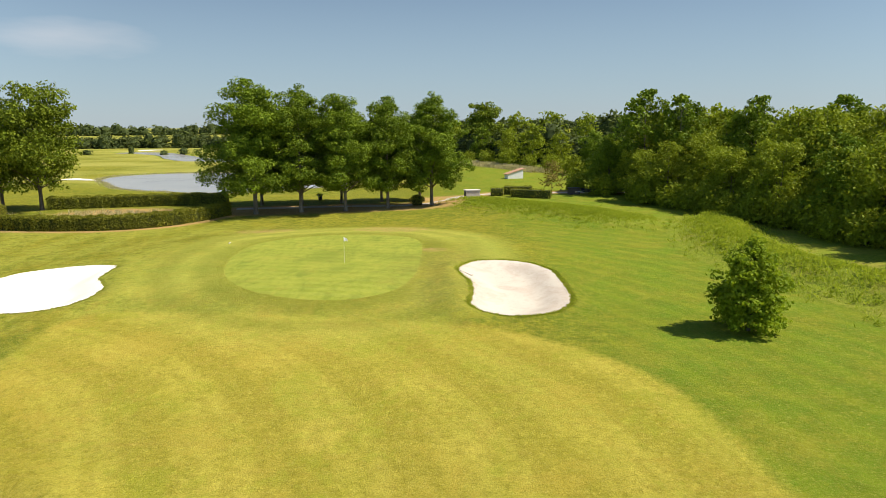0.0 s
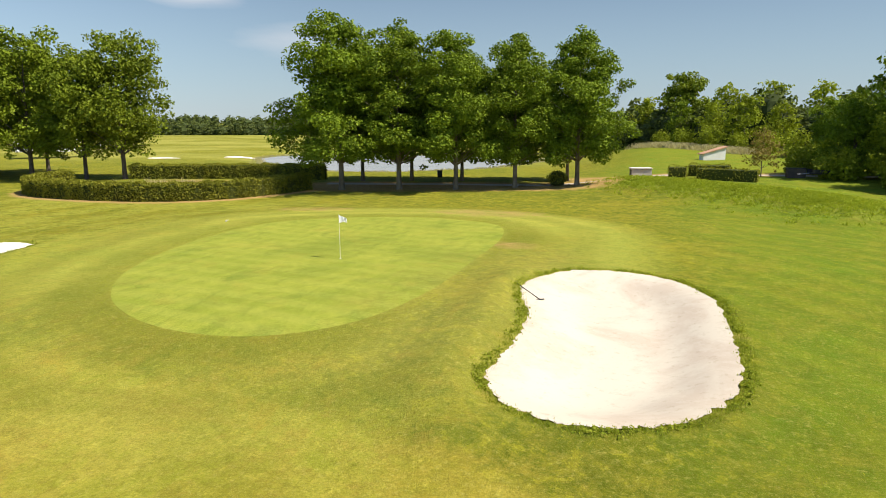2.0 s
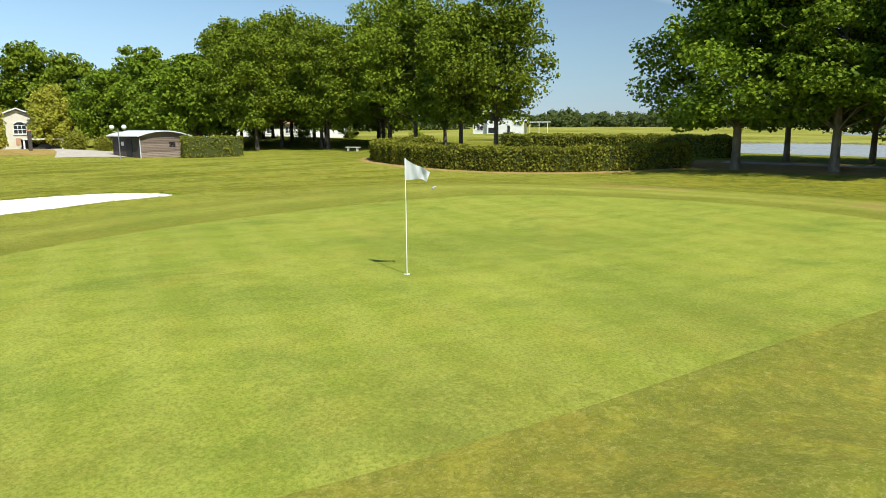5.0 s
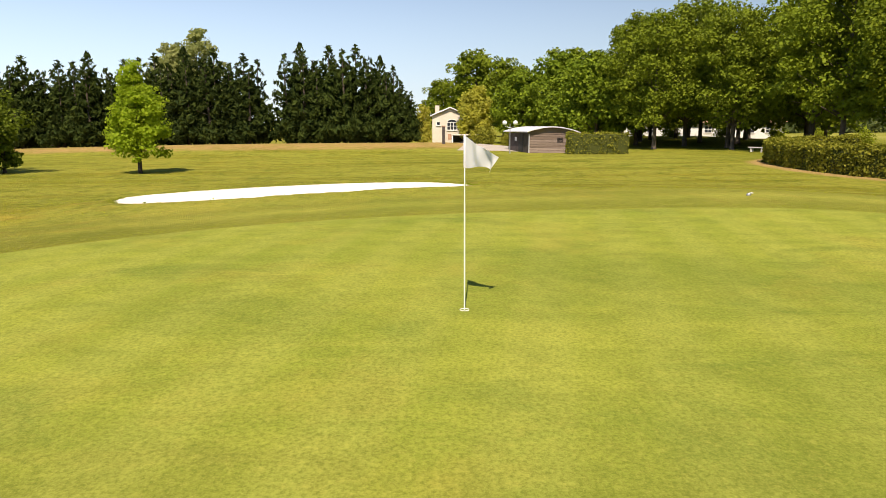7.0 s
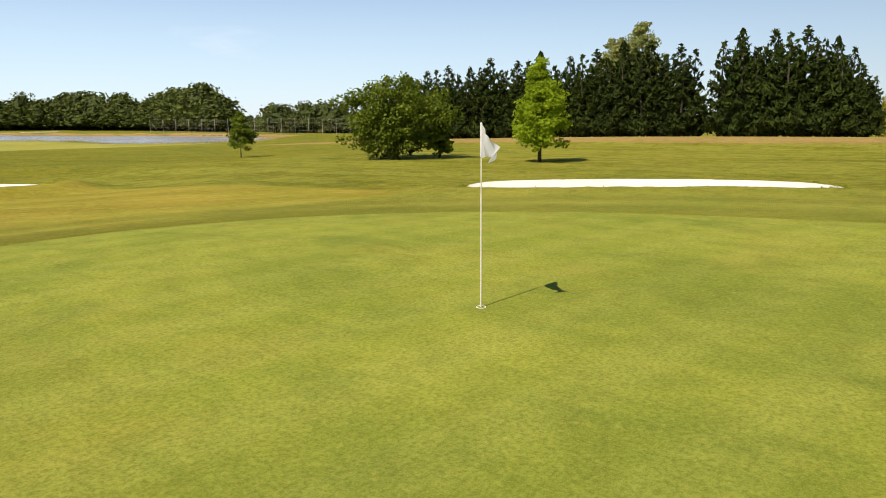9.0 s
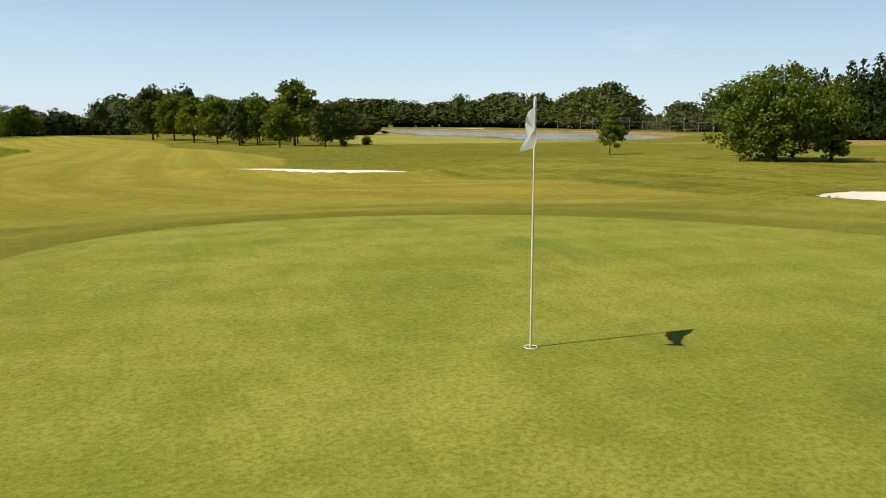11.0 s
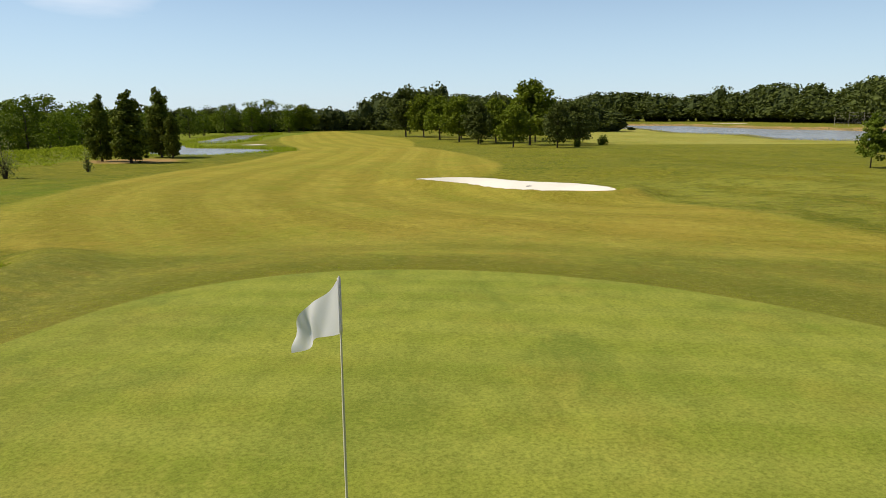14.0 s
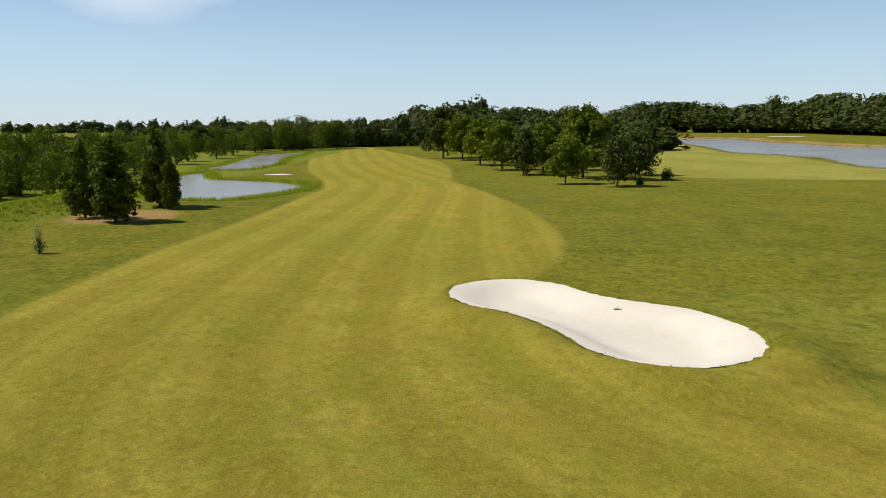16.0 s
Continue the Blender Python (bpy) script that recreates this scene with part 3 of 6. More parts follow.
LAKE_WEST = closed_curve([(-95, -99), (-94.4, -111), (-97.3, -123.6), (-101.6, -139), (-99.4, -150.6), (-95.8, -161.1), (-92.4, -173), (-93.4, -185), (-99.2, -224.4), (-102.9, -264.8), (-100.3, -301), (-108.3, -342.8), (-126.5, -342.7), (-144.5, -307.1), (-143.2, -270.4), (-145.2, -253.1), (-144.6, -226), (-146.5, -208.2), (-154.2, -200.8), (-158, -170), (-156, -140), (-140, -98), (-115, -90)], 6)
LAKE_NORTH = closed_curve([(-84, 176), (-74, 160.5), (-62, 153), (-50, 147.5), (-40, 150), (-33, 156), (-26, 162), (-22, 174), (-19, 190), (-30, 202), (-52, 209), (-76, 212), (-90, 204), (-92, 190)], 6)
LAKE_FAR = closed_curve([(-176, 374), (-143, 351), (-122, 311), (-98, 281), (-70, 276), (-68, 295), (-98, 307), (-122, 342), (-145, 377), (-168, 391)], 6)
FAIRWAY_WEST = closed_curve([(-96, -330), (-72, -240), (-56, -170), (-46, -116), (-46, -82), (-58, -71), (-76, -66), (-98, -72), (-95, -100), (-95, -130), (-99, -160), (-103, -200), (-105, -260)], 6)
WATERS = ((POND_SOUTH, -2.72), (POND_BACK, -2.85), (LAKE_WEST, -2.95), (LAKE_NORTH, -3.05), (LAKE_FAR, -3.4))
SANDS = (SAND_EAST, SAND_WEST, SAND_SOUTH)
BERM = open_curve([(33.0, 84), (28.5, 70), (28.0, 58), (30.5, 48), (32.5, 38), (34, 20), (36, 0), (37, -20), (38, -42), (50, -70)])
MOUND = open_curve([(4.5, 101), (11, 95), (17, 90), (21.5, 83)])
BANK_EAST = open_curve([(0.9, 55.2), (0.6, 51.5), (0.7, 47.5), (0.6, 44.2), (1.9, 41.6)])
BANK_SOUTH = open_curve([(-21.4, 18.8), (-20.4, 22.2), (-17.4, 23.6), (-13.2, 22.0), (-11.0, 18.0), (-9.0, 15.2), (-6.6, 13.0)])
BANK_WEST = open_curve([(-28.6, 59.2), (-26.0, 57.8), (-25.3, 54.6), (-24.2, 51.6), (-23.0, 48.8), (-23.2, 45.6), (-25.0, 43.4)])
CONIFER_BANK = open_curve([(-88.5, -14), (-86.5, 10), (-84.5, 30), (-84, 46), (-86, 57)])


def land(x, y):
    """Height of the ground, before the water and the sand are cut into it."""
    x, y = np.asarray(x, float), np.asarray(y, float)
    b = -0.8 - 1.1 * ease(30, -30, y) - 0.8 * ease(-40, -90, y) + 0.35 * ease(80, 100, y)
    b = b + 0.5 * ease(100, 112, y) * ease(-2, 10, x) * ease(400, 150, y)
    b = b + 2.6 * ease(125, 230, y) * ease(-12, 40, x)
    b = b - 2.1 * ease(107, 146, y) * ease(6, -14, x)
    b = b - 0.45 * ease(21, 11, np.hypot(x + 14, y - 15))
    r = np.hypot((x + 9) / 17, (y - 62) / 13.6)
    b = b + 0.77 * (1 - ease(0.55, 1.9, r))
    b = b + 0.11 * np.exp(-(((x + 8) / 9.5) ** 2 + ((y - 46.5) / 5.0) ** 2))
    b = b + 0.22 * np.exp(-((np.hypot(x + 21.5, y - 66.5) / 5.5) ** 2))
    d = from_line(x, y, BERM)
    b = b + 1.25 * np.exp(-((d / 3.3) ** 2)) + 0.3 * ease(34, 48, x) * ease(-20, 20, y)
    d = from_line(x, y, MOUND)
    b = b + 1.0 * np.exp(-((d / 5.0) ** 2))
    d = from_line(x, y, CONIFER_BANK)
    b = b + 0.8 * np.exp(-((d / 9.0) ** 2))
    # slow waves of the ground
    b = b + 0.10 * np.sin(x * 0.11 + 1.3) * np.sin(y * 0.09 + 0.4) * ease(1.2, 2.4, r)
    far = np.hypot(x, y - 50)
    return b + 3.0 * ease(350, 900, far) * (0.5 + 0.5 * np.sin(x * 0.004 + 0.7) * np.cos(y * 0.005))


def rim(d):
    """The raised lip of a bunker."""
    return 0.10 * np.exp(-(((d - 0.4) / 0.8) ** 2))


def terrain(x, y):
    """Height of the ground sheet, with pond beds and bunker beds."""
    h = land(x, y)
    for ring, level in WATERS:
        d = signed(x, y, ring, 25.0)
        h = np.where(d < 9, np.minimum(h, level + 0.06 + np.where(d > 0, (h - level) * ease(0, 9, d), d * 0.35)), h)
    d = signed(x, y, LAKE_WEST, 25.0)
    h = h + 0.8 * ease(0.5, 3.5, d) * ease(24, 9, d) * ease(-118, -135, x)
    for ring in SANDS:
        d = signed(x, y, ring, 6.0)
        h = h - (1.0 + 0.5 * ease(30, 25, y)) * ease(-0.2, -1.3, d) + rim(d)
        bank, tall = (BANK_EAST, 0.36) if ring is SAND_EAST else (BANK_WEST, 0.20) if ring is SAND_WEST else (BANK_SOUTH, 0.42)
        h = h + tall * ease(0.0, 1.0, d) * np.exp(-((from_line(x, y, bank) / 1.25) ** 2))
    d = signed(x, y, GREEN, 6.0)
    return h - 0.10 * ease(-0.4, -1.4, d)


def land_at(x, y):
    """Height of the finished ground sheet."""
    xs, ys, Z = SHEET["xs"], SHEET["ys"], SHEET["Z"]
    i, j = min(max(int(np.searchsorted(xs, x)) - 1, 0), len(xs) - 2), min(max(int(np.searchsorted(ys, y)) - 1, 0), len(ys) - 2)
    u, v = (x - xs[i]) / (xs[i + 1] - xs[i]), (y - ys[j]) / (ys[j + 1] - ys[j])
    return float((Z[j, i] * (1 - u) + Z[j, i + 1] * u) * (1 - v) + (Z[j + 1, i] * (1 - u) + Z[j + 1, i + 1] * u) * v)


SHEET = {}


def axis_steps(lo, hi, step, first, last, cap, reach, growth):
    """Even steps from lo to hi, then growing ones, held at cap as far as first and last."""
    def outwards(start, edge):
        run, s = [start], step
        while run[-1] < reach:
            s = s * growth
            s = min(s, cap) if run[-1] < edge else s
            run.append(run[-1] + s)
        return run[1:]

    mid = list(np.arange(lo, hi + step / 2, step))
    return np.array([-v for v in outwards(-lo, -first)][::-1] + mid + outwards(mid[-1], last))


def build_ground():
    xs, ys = axis_steps(-40, 32, 0.55, -215, 100, 4.0, 2600, 1.055), axis_steps(4, 78, 0.55, -390, 235, 4.0, 2600, 1.055)
    X, Y = np.meshgrid(xs, ys)
    Z = terrain(X, Y)
    SHEET.update(xs=xs, ys=ys, Z=Z)
    nx, ny = len(xs), len(ys)
    i = np.arange(nx * ny).reshape(ny, nx)
    faces = np.stack([i[:-1, :-1], i[:-1, 1:], i[1:, 1:], i[1:, :-1]], -1).reshape(-1, 4)
    me = mesh_arrays("ground", np.stack([X, Y, Z], -1).reshape(-1, 3), faces, M_TURF, True)
    berm, mound = from_line(X, Y, BERM), from_line(X, Y, MOUND)
    wild = np.maximum(ease(6.5, 4.0, berm), 0.75 * ease(5.2, 3.2, mound))
    wild = np.maximum(wild, ease(31, 36, X) * ease(110, 100, Y))
    for ring in (POND_SOUTH, POND_BACK, LAKE_WEST, LAKE_NORTH, LAKE_FAR):
        wild = np.maximum(wild, 0.9 * ease(3.0, 1.0, signed(X, Y, ring, 8)))
    soil = np.maximum(0.9 * ease(3.2, 1.2, from_line(X, Y, PATH_NORTH)), 0.75 * ease(7, 3, from_line(X, Y, UNDER_TREES)))
    soil = np.maximum(soil, 1.0 * ease(1.0, 0.0, np.hypot((X + 42.5) / 12.5, (Y - 92.5) / 8.5) - 0.3))
    soil = np.maximum(soil, 0.75 * ease(1.6, 0.5, np.hypot((X - 1) / 6.5, (Y - 109) / 6)))
    soil = np.maximum(soil, 0.66 * ease(12, 6, from_line(X, Y, CONIFER_BANK)))
    soil = np.maximum(soil, 0.85 * ease(1.3, 0.6, np.hypot((X - 25.5) / 6, (Y + 23.5) / 6.5)))
    soil = np.maximum(soil, 0.80 * ease(3.0, 1.3, from_line(X, Y, HEDGE_LINE)))
    soil = np.maximum(soil, 0.95 * ease(1.4, 0.6, np.hypot((X - 1.4) / 2.4, (Y - 104.5) / 6.5)))
    soil = np.maximum(soil, 0.85 * ease(1.4, 0.6, np.hypot((X - 19.5) / 4.5, (Y - 114) / 3.0)))
    shore = signed(X, Y, LAKE_WEST, 12)
    soil = np.maximum(soil, 0.85 * ease(6.5, 4.0, shore) * ease(-104, -112, X))
    soil = np.maximum(soil, 0.7 * ease(1.3, 0.6, np.hypot((X + 92) / 12, (Y + 36) / 5)))
    for cx, cy, r in ((-1.0, 62.5, 2.2), (-6, 77, 6.5), (-20, 77, 5.0), (8.9, 50.2, 0.9)):
        soil = np.maximum(soil, 0.52 * ease(r * 1.4, r * 0.4, np.hypot(X - cx, (Y - cy) * 1.5)))
    # mowing passes run along the east side of the fairway and swing west below the green
    mowing = np.where(Y > 15, np.hypot(X + 34, Y - 15), 46.5 - from_line(X, Y, EAST_SIDE))
    for name, values in (("fair", np.minimum(signed(X, Y, FAIRWAY, 30), signed(X, Y, FAIRWAY_WEST, 30))), ("green", signed(X, Y, GREEN, 20)), ("wild", wild), ("soil", soil), ("pass", mowing), ("verge", ease(3.5, 1.0, np.abs(X + 0.2)) * ease(64, 60, Y) * ease(42, 46, Y)), ("pale", np.maximum(ease(0.5, -0.5, signed(X, Y, FAIRWAY_WEST, 30)), ease(150, 190, Y) * ease(0, -20, X))), ("lush", np.maximum(ease(4, 13, X) * ease(2, 26, Y), ease(104, 116, Y) * ease(-6, 6, X)) * ease(400, 250, Y)), ("parched", np.maximum(0.75 * ease(54, 44, Y) * ease(16, 30, Y) * ease(10, 2, X), np.maximum(0.5 * ease(-19, -23, X) * ease(30, 40, Y) * ease(82, 74, Y), 0.7 * ease(3.5, 1.0, np.abs(X + 0.2)) * ease(70, 64, Y) * ease(38, 44, Y)))), ("dry", np.maximum(0.90 * ease(-12, -22, X) * ease(4, 16, Y) * ease(92, 78, Y), 0.18 * ease(-6, -14, X) * ease(20, 6, Y) * ease(-120, -60, Y)))):
        me.attributes.new(name, "FLOAT", "POINT").data.foreach_set("value", values.astype(np.float32).ravel())
    return tagged(new("ground", me), "mown golf rough and fairway turf, dry yellow-green with bare patches", "ground", "", "structure")


EAST_SIDE = open_curve([(12.5, 15), (12.8, -4), (12.2, -27), (11.4, -50), (14.5, -72), (25, -108), (36, -165), (48, -240)])
HEDGE_LINE = open_curve([(-57.5, 90.5), (-57.0, 86.0), (-54, 82.6), (-48.5, 80.9), (-40, 81.1), (-34.0, 84.3), (-30.6, 89.2), (-28.8, 93.0)], 8)
PATH_NORTH = open_curve([(-29, 98.4), (-22, 99.3), (-15, 100.3), (-4, 101.5), (0.5, 106), (3, 112), (14, 113.5), (30, 112)])
UNDER_TREES = open_curve([(-28, 96), (-14, 98), (-1, 101)])
build_ground()


def sheet_in(name, ring, height, material, step=0.5):
    """A draped sheet inside an outline, on an even grid; height(x, y, d) with d the signed distance from the edge."""
    gx, gy = np.meshgrid(np.arange(ring[:, 0].min(), ring[:, 0].max(), step), np.arange(ring[:, 1].min(), ring[:, 1].max(), step))
    gx, gy = gx.ravel(), gy.ravel()
    keep = signed(gx, gy, ring, 30) < -0.4 * step
    n = len(ring)
    pts = [Vector(p) for p in ring.tolist()] + [Vector(p) for p in zip(gx[keep].tolist(), gy[keep].tolist())]
    out, _, faces, *_ = delaunay_2d_cdt(pts, [], [list(range(n))], 1, 1e-5)
    p = np.array([tuple(v) for v in out])
    d = signed(p[:, 0], p[:, 1], ring, 30)
    z = height(p[:, 0], p[:, 1], d)
    me = mesh_arrays(name, np.column_stack([p, z]), faces, material, True)
    return new(name, me)


tagged(sheet_in("putting_green", GREEN, lambda x, y, d: land(x, y) + 0.003 + 0.029 * ease(0, -0.35, d), M_GREEN), "closely mown putting green with faint mowing stripes", "putting green", "", "structure")


def sand_height(x, y, d):
    return land(x, y) + rim(d) + 0.025 - 0.55 * ease(-0.25, -2.4, d) + 0.02 * np.sin(x * 2.1) * np.sin(y * 1.7) * ease(0, -1, d)


def build_sands():
    for ring, name, words in ((SAND_EAST, "bunker", "kidney-shaped bunker of pale raked sand beside the green"), (SAND_WEST, "bunker", "long bunker of white sand with a grass lip"), (SAND_SOUTH, "bunker", "pear-shaped white sand bunker beside the fairway")):
        ob = sheet_in(name, ring, sand_height, M_SAND_PINK if ring is SAND_EAST else M_SAND)
        tagged(ob, words, "sand bunker", "bunkers round the green", "structure")


build_sands()


def build_waters():
    for (ring, level), words in zip(WATERS, ("brown pond with reedy banks beside the fairway", "narrow pond behind a grassy spit", "wide grey lake with a sandy far bank", "pale lake behind the plane trees", "far winding lake among fairways")):
        ob = sheet_in("water", ring, lambda x, y, d, level=level: level + 0 * x, M_WATER, 12.0)
        tagged(ob, words, "water", "", "structure")


build_waters()


def ribbon(name, line, width, material, label, lift=0.03):
    verts, faces = [], []
    for i, p in enumerate(line):
        d = line[min(i + 1, len(line) - 1)] - line[max(i - 1, 0)]
        n = np.array([-d[1], d[0]]) / (np.hypot(*d) + 1e-9)
        for s in (-0.5, -0.17, 0.17, 0.5):
            q = p + n * width * s
            verts.append((q[0], q[1], land_at(*q) + lift - (0.05 if abs(s) == 0.5 else 0)))
    for i in range(len(line) - 1):
        for s in range(3):
            faces.append((i * 4 + s, i * 4 + s + 1, i * 4 + 5 + s, i * 4 + 4 + s))
    return tagged(new(name, mesh_arrays(name, verts, faces, material, True)), label, "path", "", "structure")


ribbon("path", PATH_NORTH, 2.4, M_GRAVEL, "pale gravel cart path under the plane trees")


# ---- plants ----
def unit(v):
    return v / (np.linalg.norm(v, axis=1, keepdims=True) + 1e-9)


def leaves(rng, centres, radii, counts, size, out=0.55, up=0.25, squash=0.8, droop=0.0, slim=0.40, hub=None, face=None):
    """Pointed leaves on the shells of many clumps: places, quads and soft normals that follow the clumps.
    hub: a point from which the whole crown swells; face: the way that each clump's surface looks."""
    c = np.repeat(centres, counts, 0)
    r = np.repeat(radii, counts)[:, None]
    n = len(c)
    d = unit(rng.normal(size=(n, 3)))
    p = c + d * r * (0.52 + 0.68 * rng.random((n, 1)) ** 0.8) * np.array([1.12, 1.12, squash * 0.92])
    soft = 0.75 * d + 0.12 * np.array([0, 0, 1])
    if hub is not None:
        soft = soft + 0.28 * unit(p - np.asarray(hub))
    if face is not None:
        soft = 0.45 * d + 0.9 * np.repeat(face, counts, 0)
    normal = unit(out * d + up * np.array([0, 0, 1]) + (1 - out) * rng.normal(size=(n, 3)) * 0.8)
    normal = np.where((normal * soft).sum(1, keepdims=True) < 0, -normal, normal)
    soft = unit(unit(soft) + 0.32 * normal)
    a = rng.normal(size=(n, 3)) + np.array([0, 0, -droop * 3])
    a = unit(a - normal * (a * normal).sum(1, keepdims=True))
    b = np.cross(normal, a)
    s = size * (0.6 + 0.8 * rng.random((n, 1)))
    verts = np.stack([p - a * s * 0.5, p - b * s * slim + normal * s * 0.06, p + a * s * 0.55 - normal * s * 0.08, p + b * s * slim + normal * s * 0.06], 1).reshape(-1, 3)
    return verts, np.arange(4 * n).reshape(-1, 4), np.repeat(soft, 4, 0)


PROFILES = {
    "plane": lambda u: np.interp(u, [0, 0.06, 0.25, 0.5, 0.75, 0.9, 1], [0.55, 0.88, 1.0, 0.98, 0.84, 0.6, 0.3]),
    "oak": lambda u: np.interp(u, [0, 0.1, 0.35, 0.6, 0.85, 1], [0.55, 0.85, 1.0, 0.95, 0.65, 0.15]),
    "round": lambda u: np.interp(u, [0, 0.15, 0.4, 0.7, 0.9, 1], [0.5, 0.9, 1.0, 0.8, 0.45, 0.12]),
    "column": lambda u: np.interp(u, [0, 0.15, 0.45, 0.75, 0.92, 1], [0.65, 0.95, 1.0, 0.75, 0.4, 0.1]),
    "dome": lambda u: np.interp(u, [0, 0.12, 0.35, 0.6, 0.8, 0.93, 1], [0.7, 0.95, 1.0, 0.95, 0.8, 0.55, 0.3]),
    "egg": lambda u: np.interp(u, [0, 0.12, 0.3, 0.6, 0.85, 1], [0.5, 0.9, 1.0, 0.7, 0.34, 0.06]),
}


def broadleaf(rng, height, width, bare, profile, leaf, count, material, bark, trunk, limbs=26, clump=0.17, stems=1, lean=0.0, squash=0.8, lobes=3):
    """Meshes of a trunk with limbs and of a crown, foot at the origin. bare: height of the clear stem."""
    shape = PROFILES[profile]
    runs, centres, radii = [], [], []
    crown = height - bare
    for k in range(stems):
        w = 6.28 * k / stems + 0.5
        off = (0.0, 0.0) if stems == 1 else (math.cos(w) * trunk * 1.6, math.sin(w) * trunk * 1.6)
        bend = rng.normal(size=2) * 0.012 * height + np.array(off) * 1.5
        pts = [(off[0] + bend[0] * f * f, off[1] + bend[1] * f * f + lean * f, height * 0.93 * f) for f in (0, 0.02, 0.08, 0.25, 0.5, 0.75, 1)]
        runs.append((pts, [trunk * s for s in (1.5, 1.18, 1.0, 0.85, 0.55, 0.28, 0.06)]))
    for k in range(limbs):
        u = (k + 0.5) / limbs
        u = u**0.9
        z = bare + crown * (u * 0.9)
        w = k * 2.39996 + rng.normal() * 0.3
        reach = width / 2 * float(shape(min(1, u + 0.06))) * (0.66 + 0.48 * rng.random())
        start = max(bare * 0.85, z - reach * 0.55)
        end = np.array([math.cos(w) * reach * 0.82, math.sin(w) * reach * 0.82, z + 0.10 * reach])
        s0 = np.array([0, lean * start / height, start])
        mid = s0 * 0.5 + end * 0.5 + np.array([0, 0, 0.10 * reach])
        r0 = trunk * 0.34 * (1 - 0.7 * u)
        runs.append(([tuple(s0), tuple(mid), tuple(end)], [r0, r0 * 0.6, r0 * 0.15]))
        for f in (1.0, 0.62) if reach > 0.25 * width else (1.0,):
            q = s0 * (1 - f) + end * f + rng.normal(size=3) * 0.03 * width + np.array([0, 0, 0.4 * (1 - f)])
            centres.append(q)
            radii.append(width * clump * (0.5 + 0.85 * rng.random()) * (0.6 + 0.4 * float(shape(u))))
    blunt = profile in ("dome", "round", "oak")
    for f in (0.76, 0.82, 0.86) if blunt else (0.80, 0.90, 0.96):
        off = 0.09 if blunt else 0.02
        centres.append(np.array([rng.normal() * off * width, rng.normal() * off * width + lean, bare + crown * f]))
        radii.append(width * clump * (1.0 if f < 0.85 else 0.85 if f < 0.95 else 0.6))
    centres, radii = np.array(centres), np.array(radii)
    # each clump is a cluster of smaller billows, most of them on its upper side
    way = unit(rng.normal(size=(len(centres) * lobes, 3)) + np.array([0, 0, 0.35]))
    wide = np.repeat(radii, lobes)
    centres = np.repeat(centres, lobes, 0) + way * (wide * 0.85)[:, None]
    radii = wide * (0.48 + 0.30 * rng.random(len(wide)))
    radii = np.minimum(radii, np.maximum(0.3, centres[:, 2] - bare * 0.72))
    share = radii**2 / (radii**2).sum()
    counts = np.maximum(6, (share * count).astype(int))
    v, f, n = leaves(rng, centres, radii, counts, leaf, squash=squash, hub=(0, 0, bare + 0.35 * crown))
    return tubes("trunk", runs, bark, 7), mesh_arrays("crown", v, f, material, False, n)


def conifer(rng, height, width, leaf, count, material, bark, leaders=5):
    """A dense evergreen clump: several pointed leaders with upswept sprays from the ground up."""
    runs, cs, rs = [], [], []
    for m in range(leaders):
        w0 = 6.28 * m / max(1, leaders - 1) + rng.normal() * 0.3
        off = 0.0 if m == 0 else width * 0.25
        ox, oy = math.cos(w0) * off, math.sin(w0) * off
        h = height * (1.0 if m == 0 else 0.74 + 0.22 * rng.random())
        wide = width * (0.78 if m == 0 else 0.56)
        runs.append(([(ox * 0.5, oy * 0.5, 0), (ox, oy, h * 0.5), (ox * 1.05, oy * 1.05, h * 0.99)], [width * 0.035, width * 0.02, 0.012]))
        n = 64 if m == 0 else 44
        for k in range(n):
            u = (k + 0.5) / n
            r = max(0.08, wide / 2 * (1 - u) ** 0.72 * (1 + 0.22 * rng.normal()))
            w = k * 2.39996 + rng.normal() * 0.25
            z = h * (0.02 + 0.96 * u)
            for f in (1.0, 0.6) if u < 0.8 else (0.9,):
                cs.append((ox + math.cos(w) * r * f, oy + math.sin(w) * r * f, z + 0.3 * r * f))
                rs.append(max(0.10, wide * 0.12 * (1 - 0.8 * u) * (0.7 + 0.6 * rng.random())))
            if k % 4 == 0:
                runs.append(([(ox, oy, z * 0.94), (ox + math.cos(w) * r * 0.9, oy + math.sin(w) * r * 0.9, z + 0.2 * r)], [0.05, 0.012]))
    cs, rs = np.array(cs), np.array(rs)
    share = rs**1.7 / (rs**1.7).sum()
    v, f, n = leaves(rng, cs, rs, np.maximum(5, (share * count).astype(int)), leaf, out=0.40, up=0.1, squash=1.0, droop=-0.30, slim=0.19)
    return tubes("trunk", runs, bark, 5), mesh_arrays("crown", v, f, material, False, n)


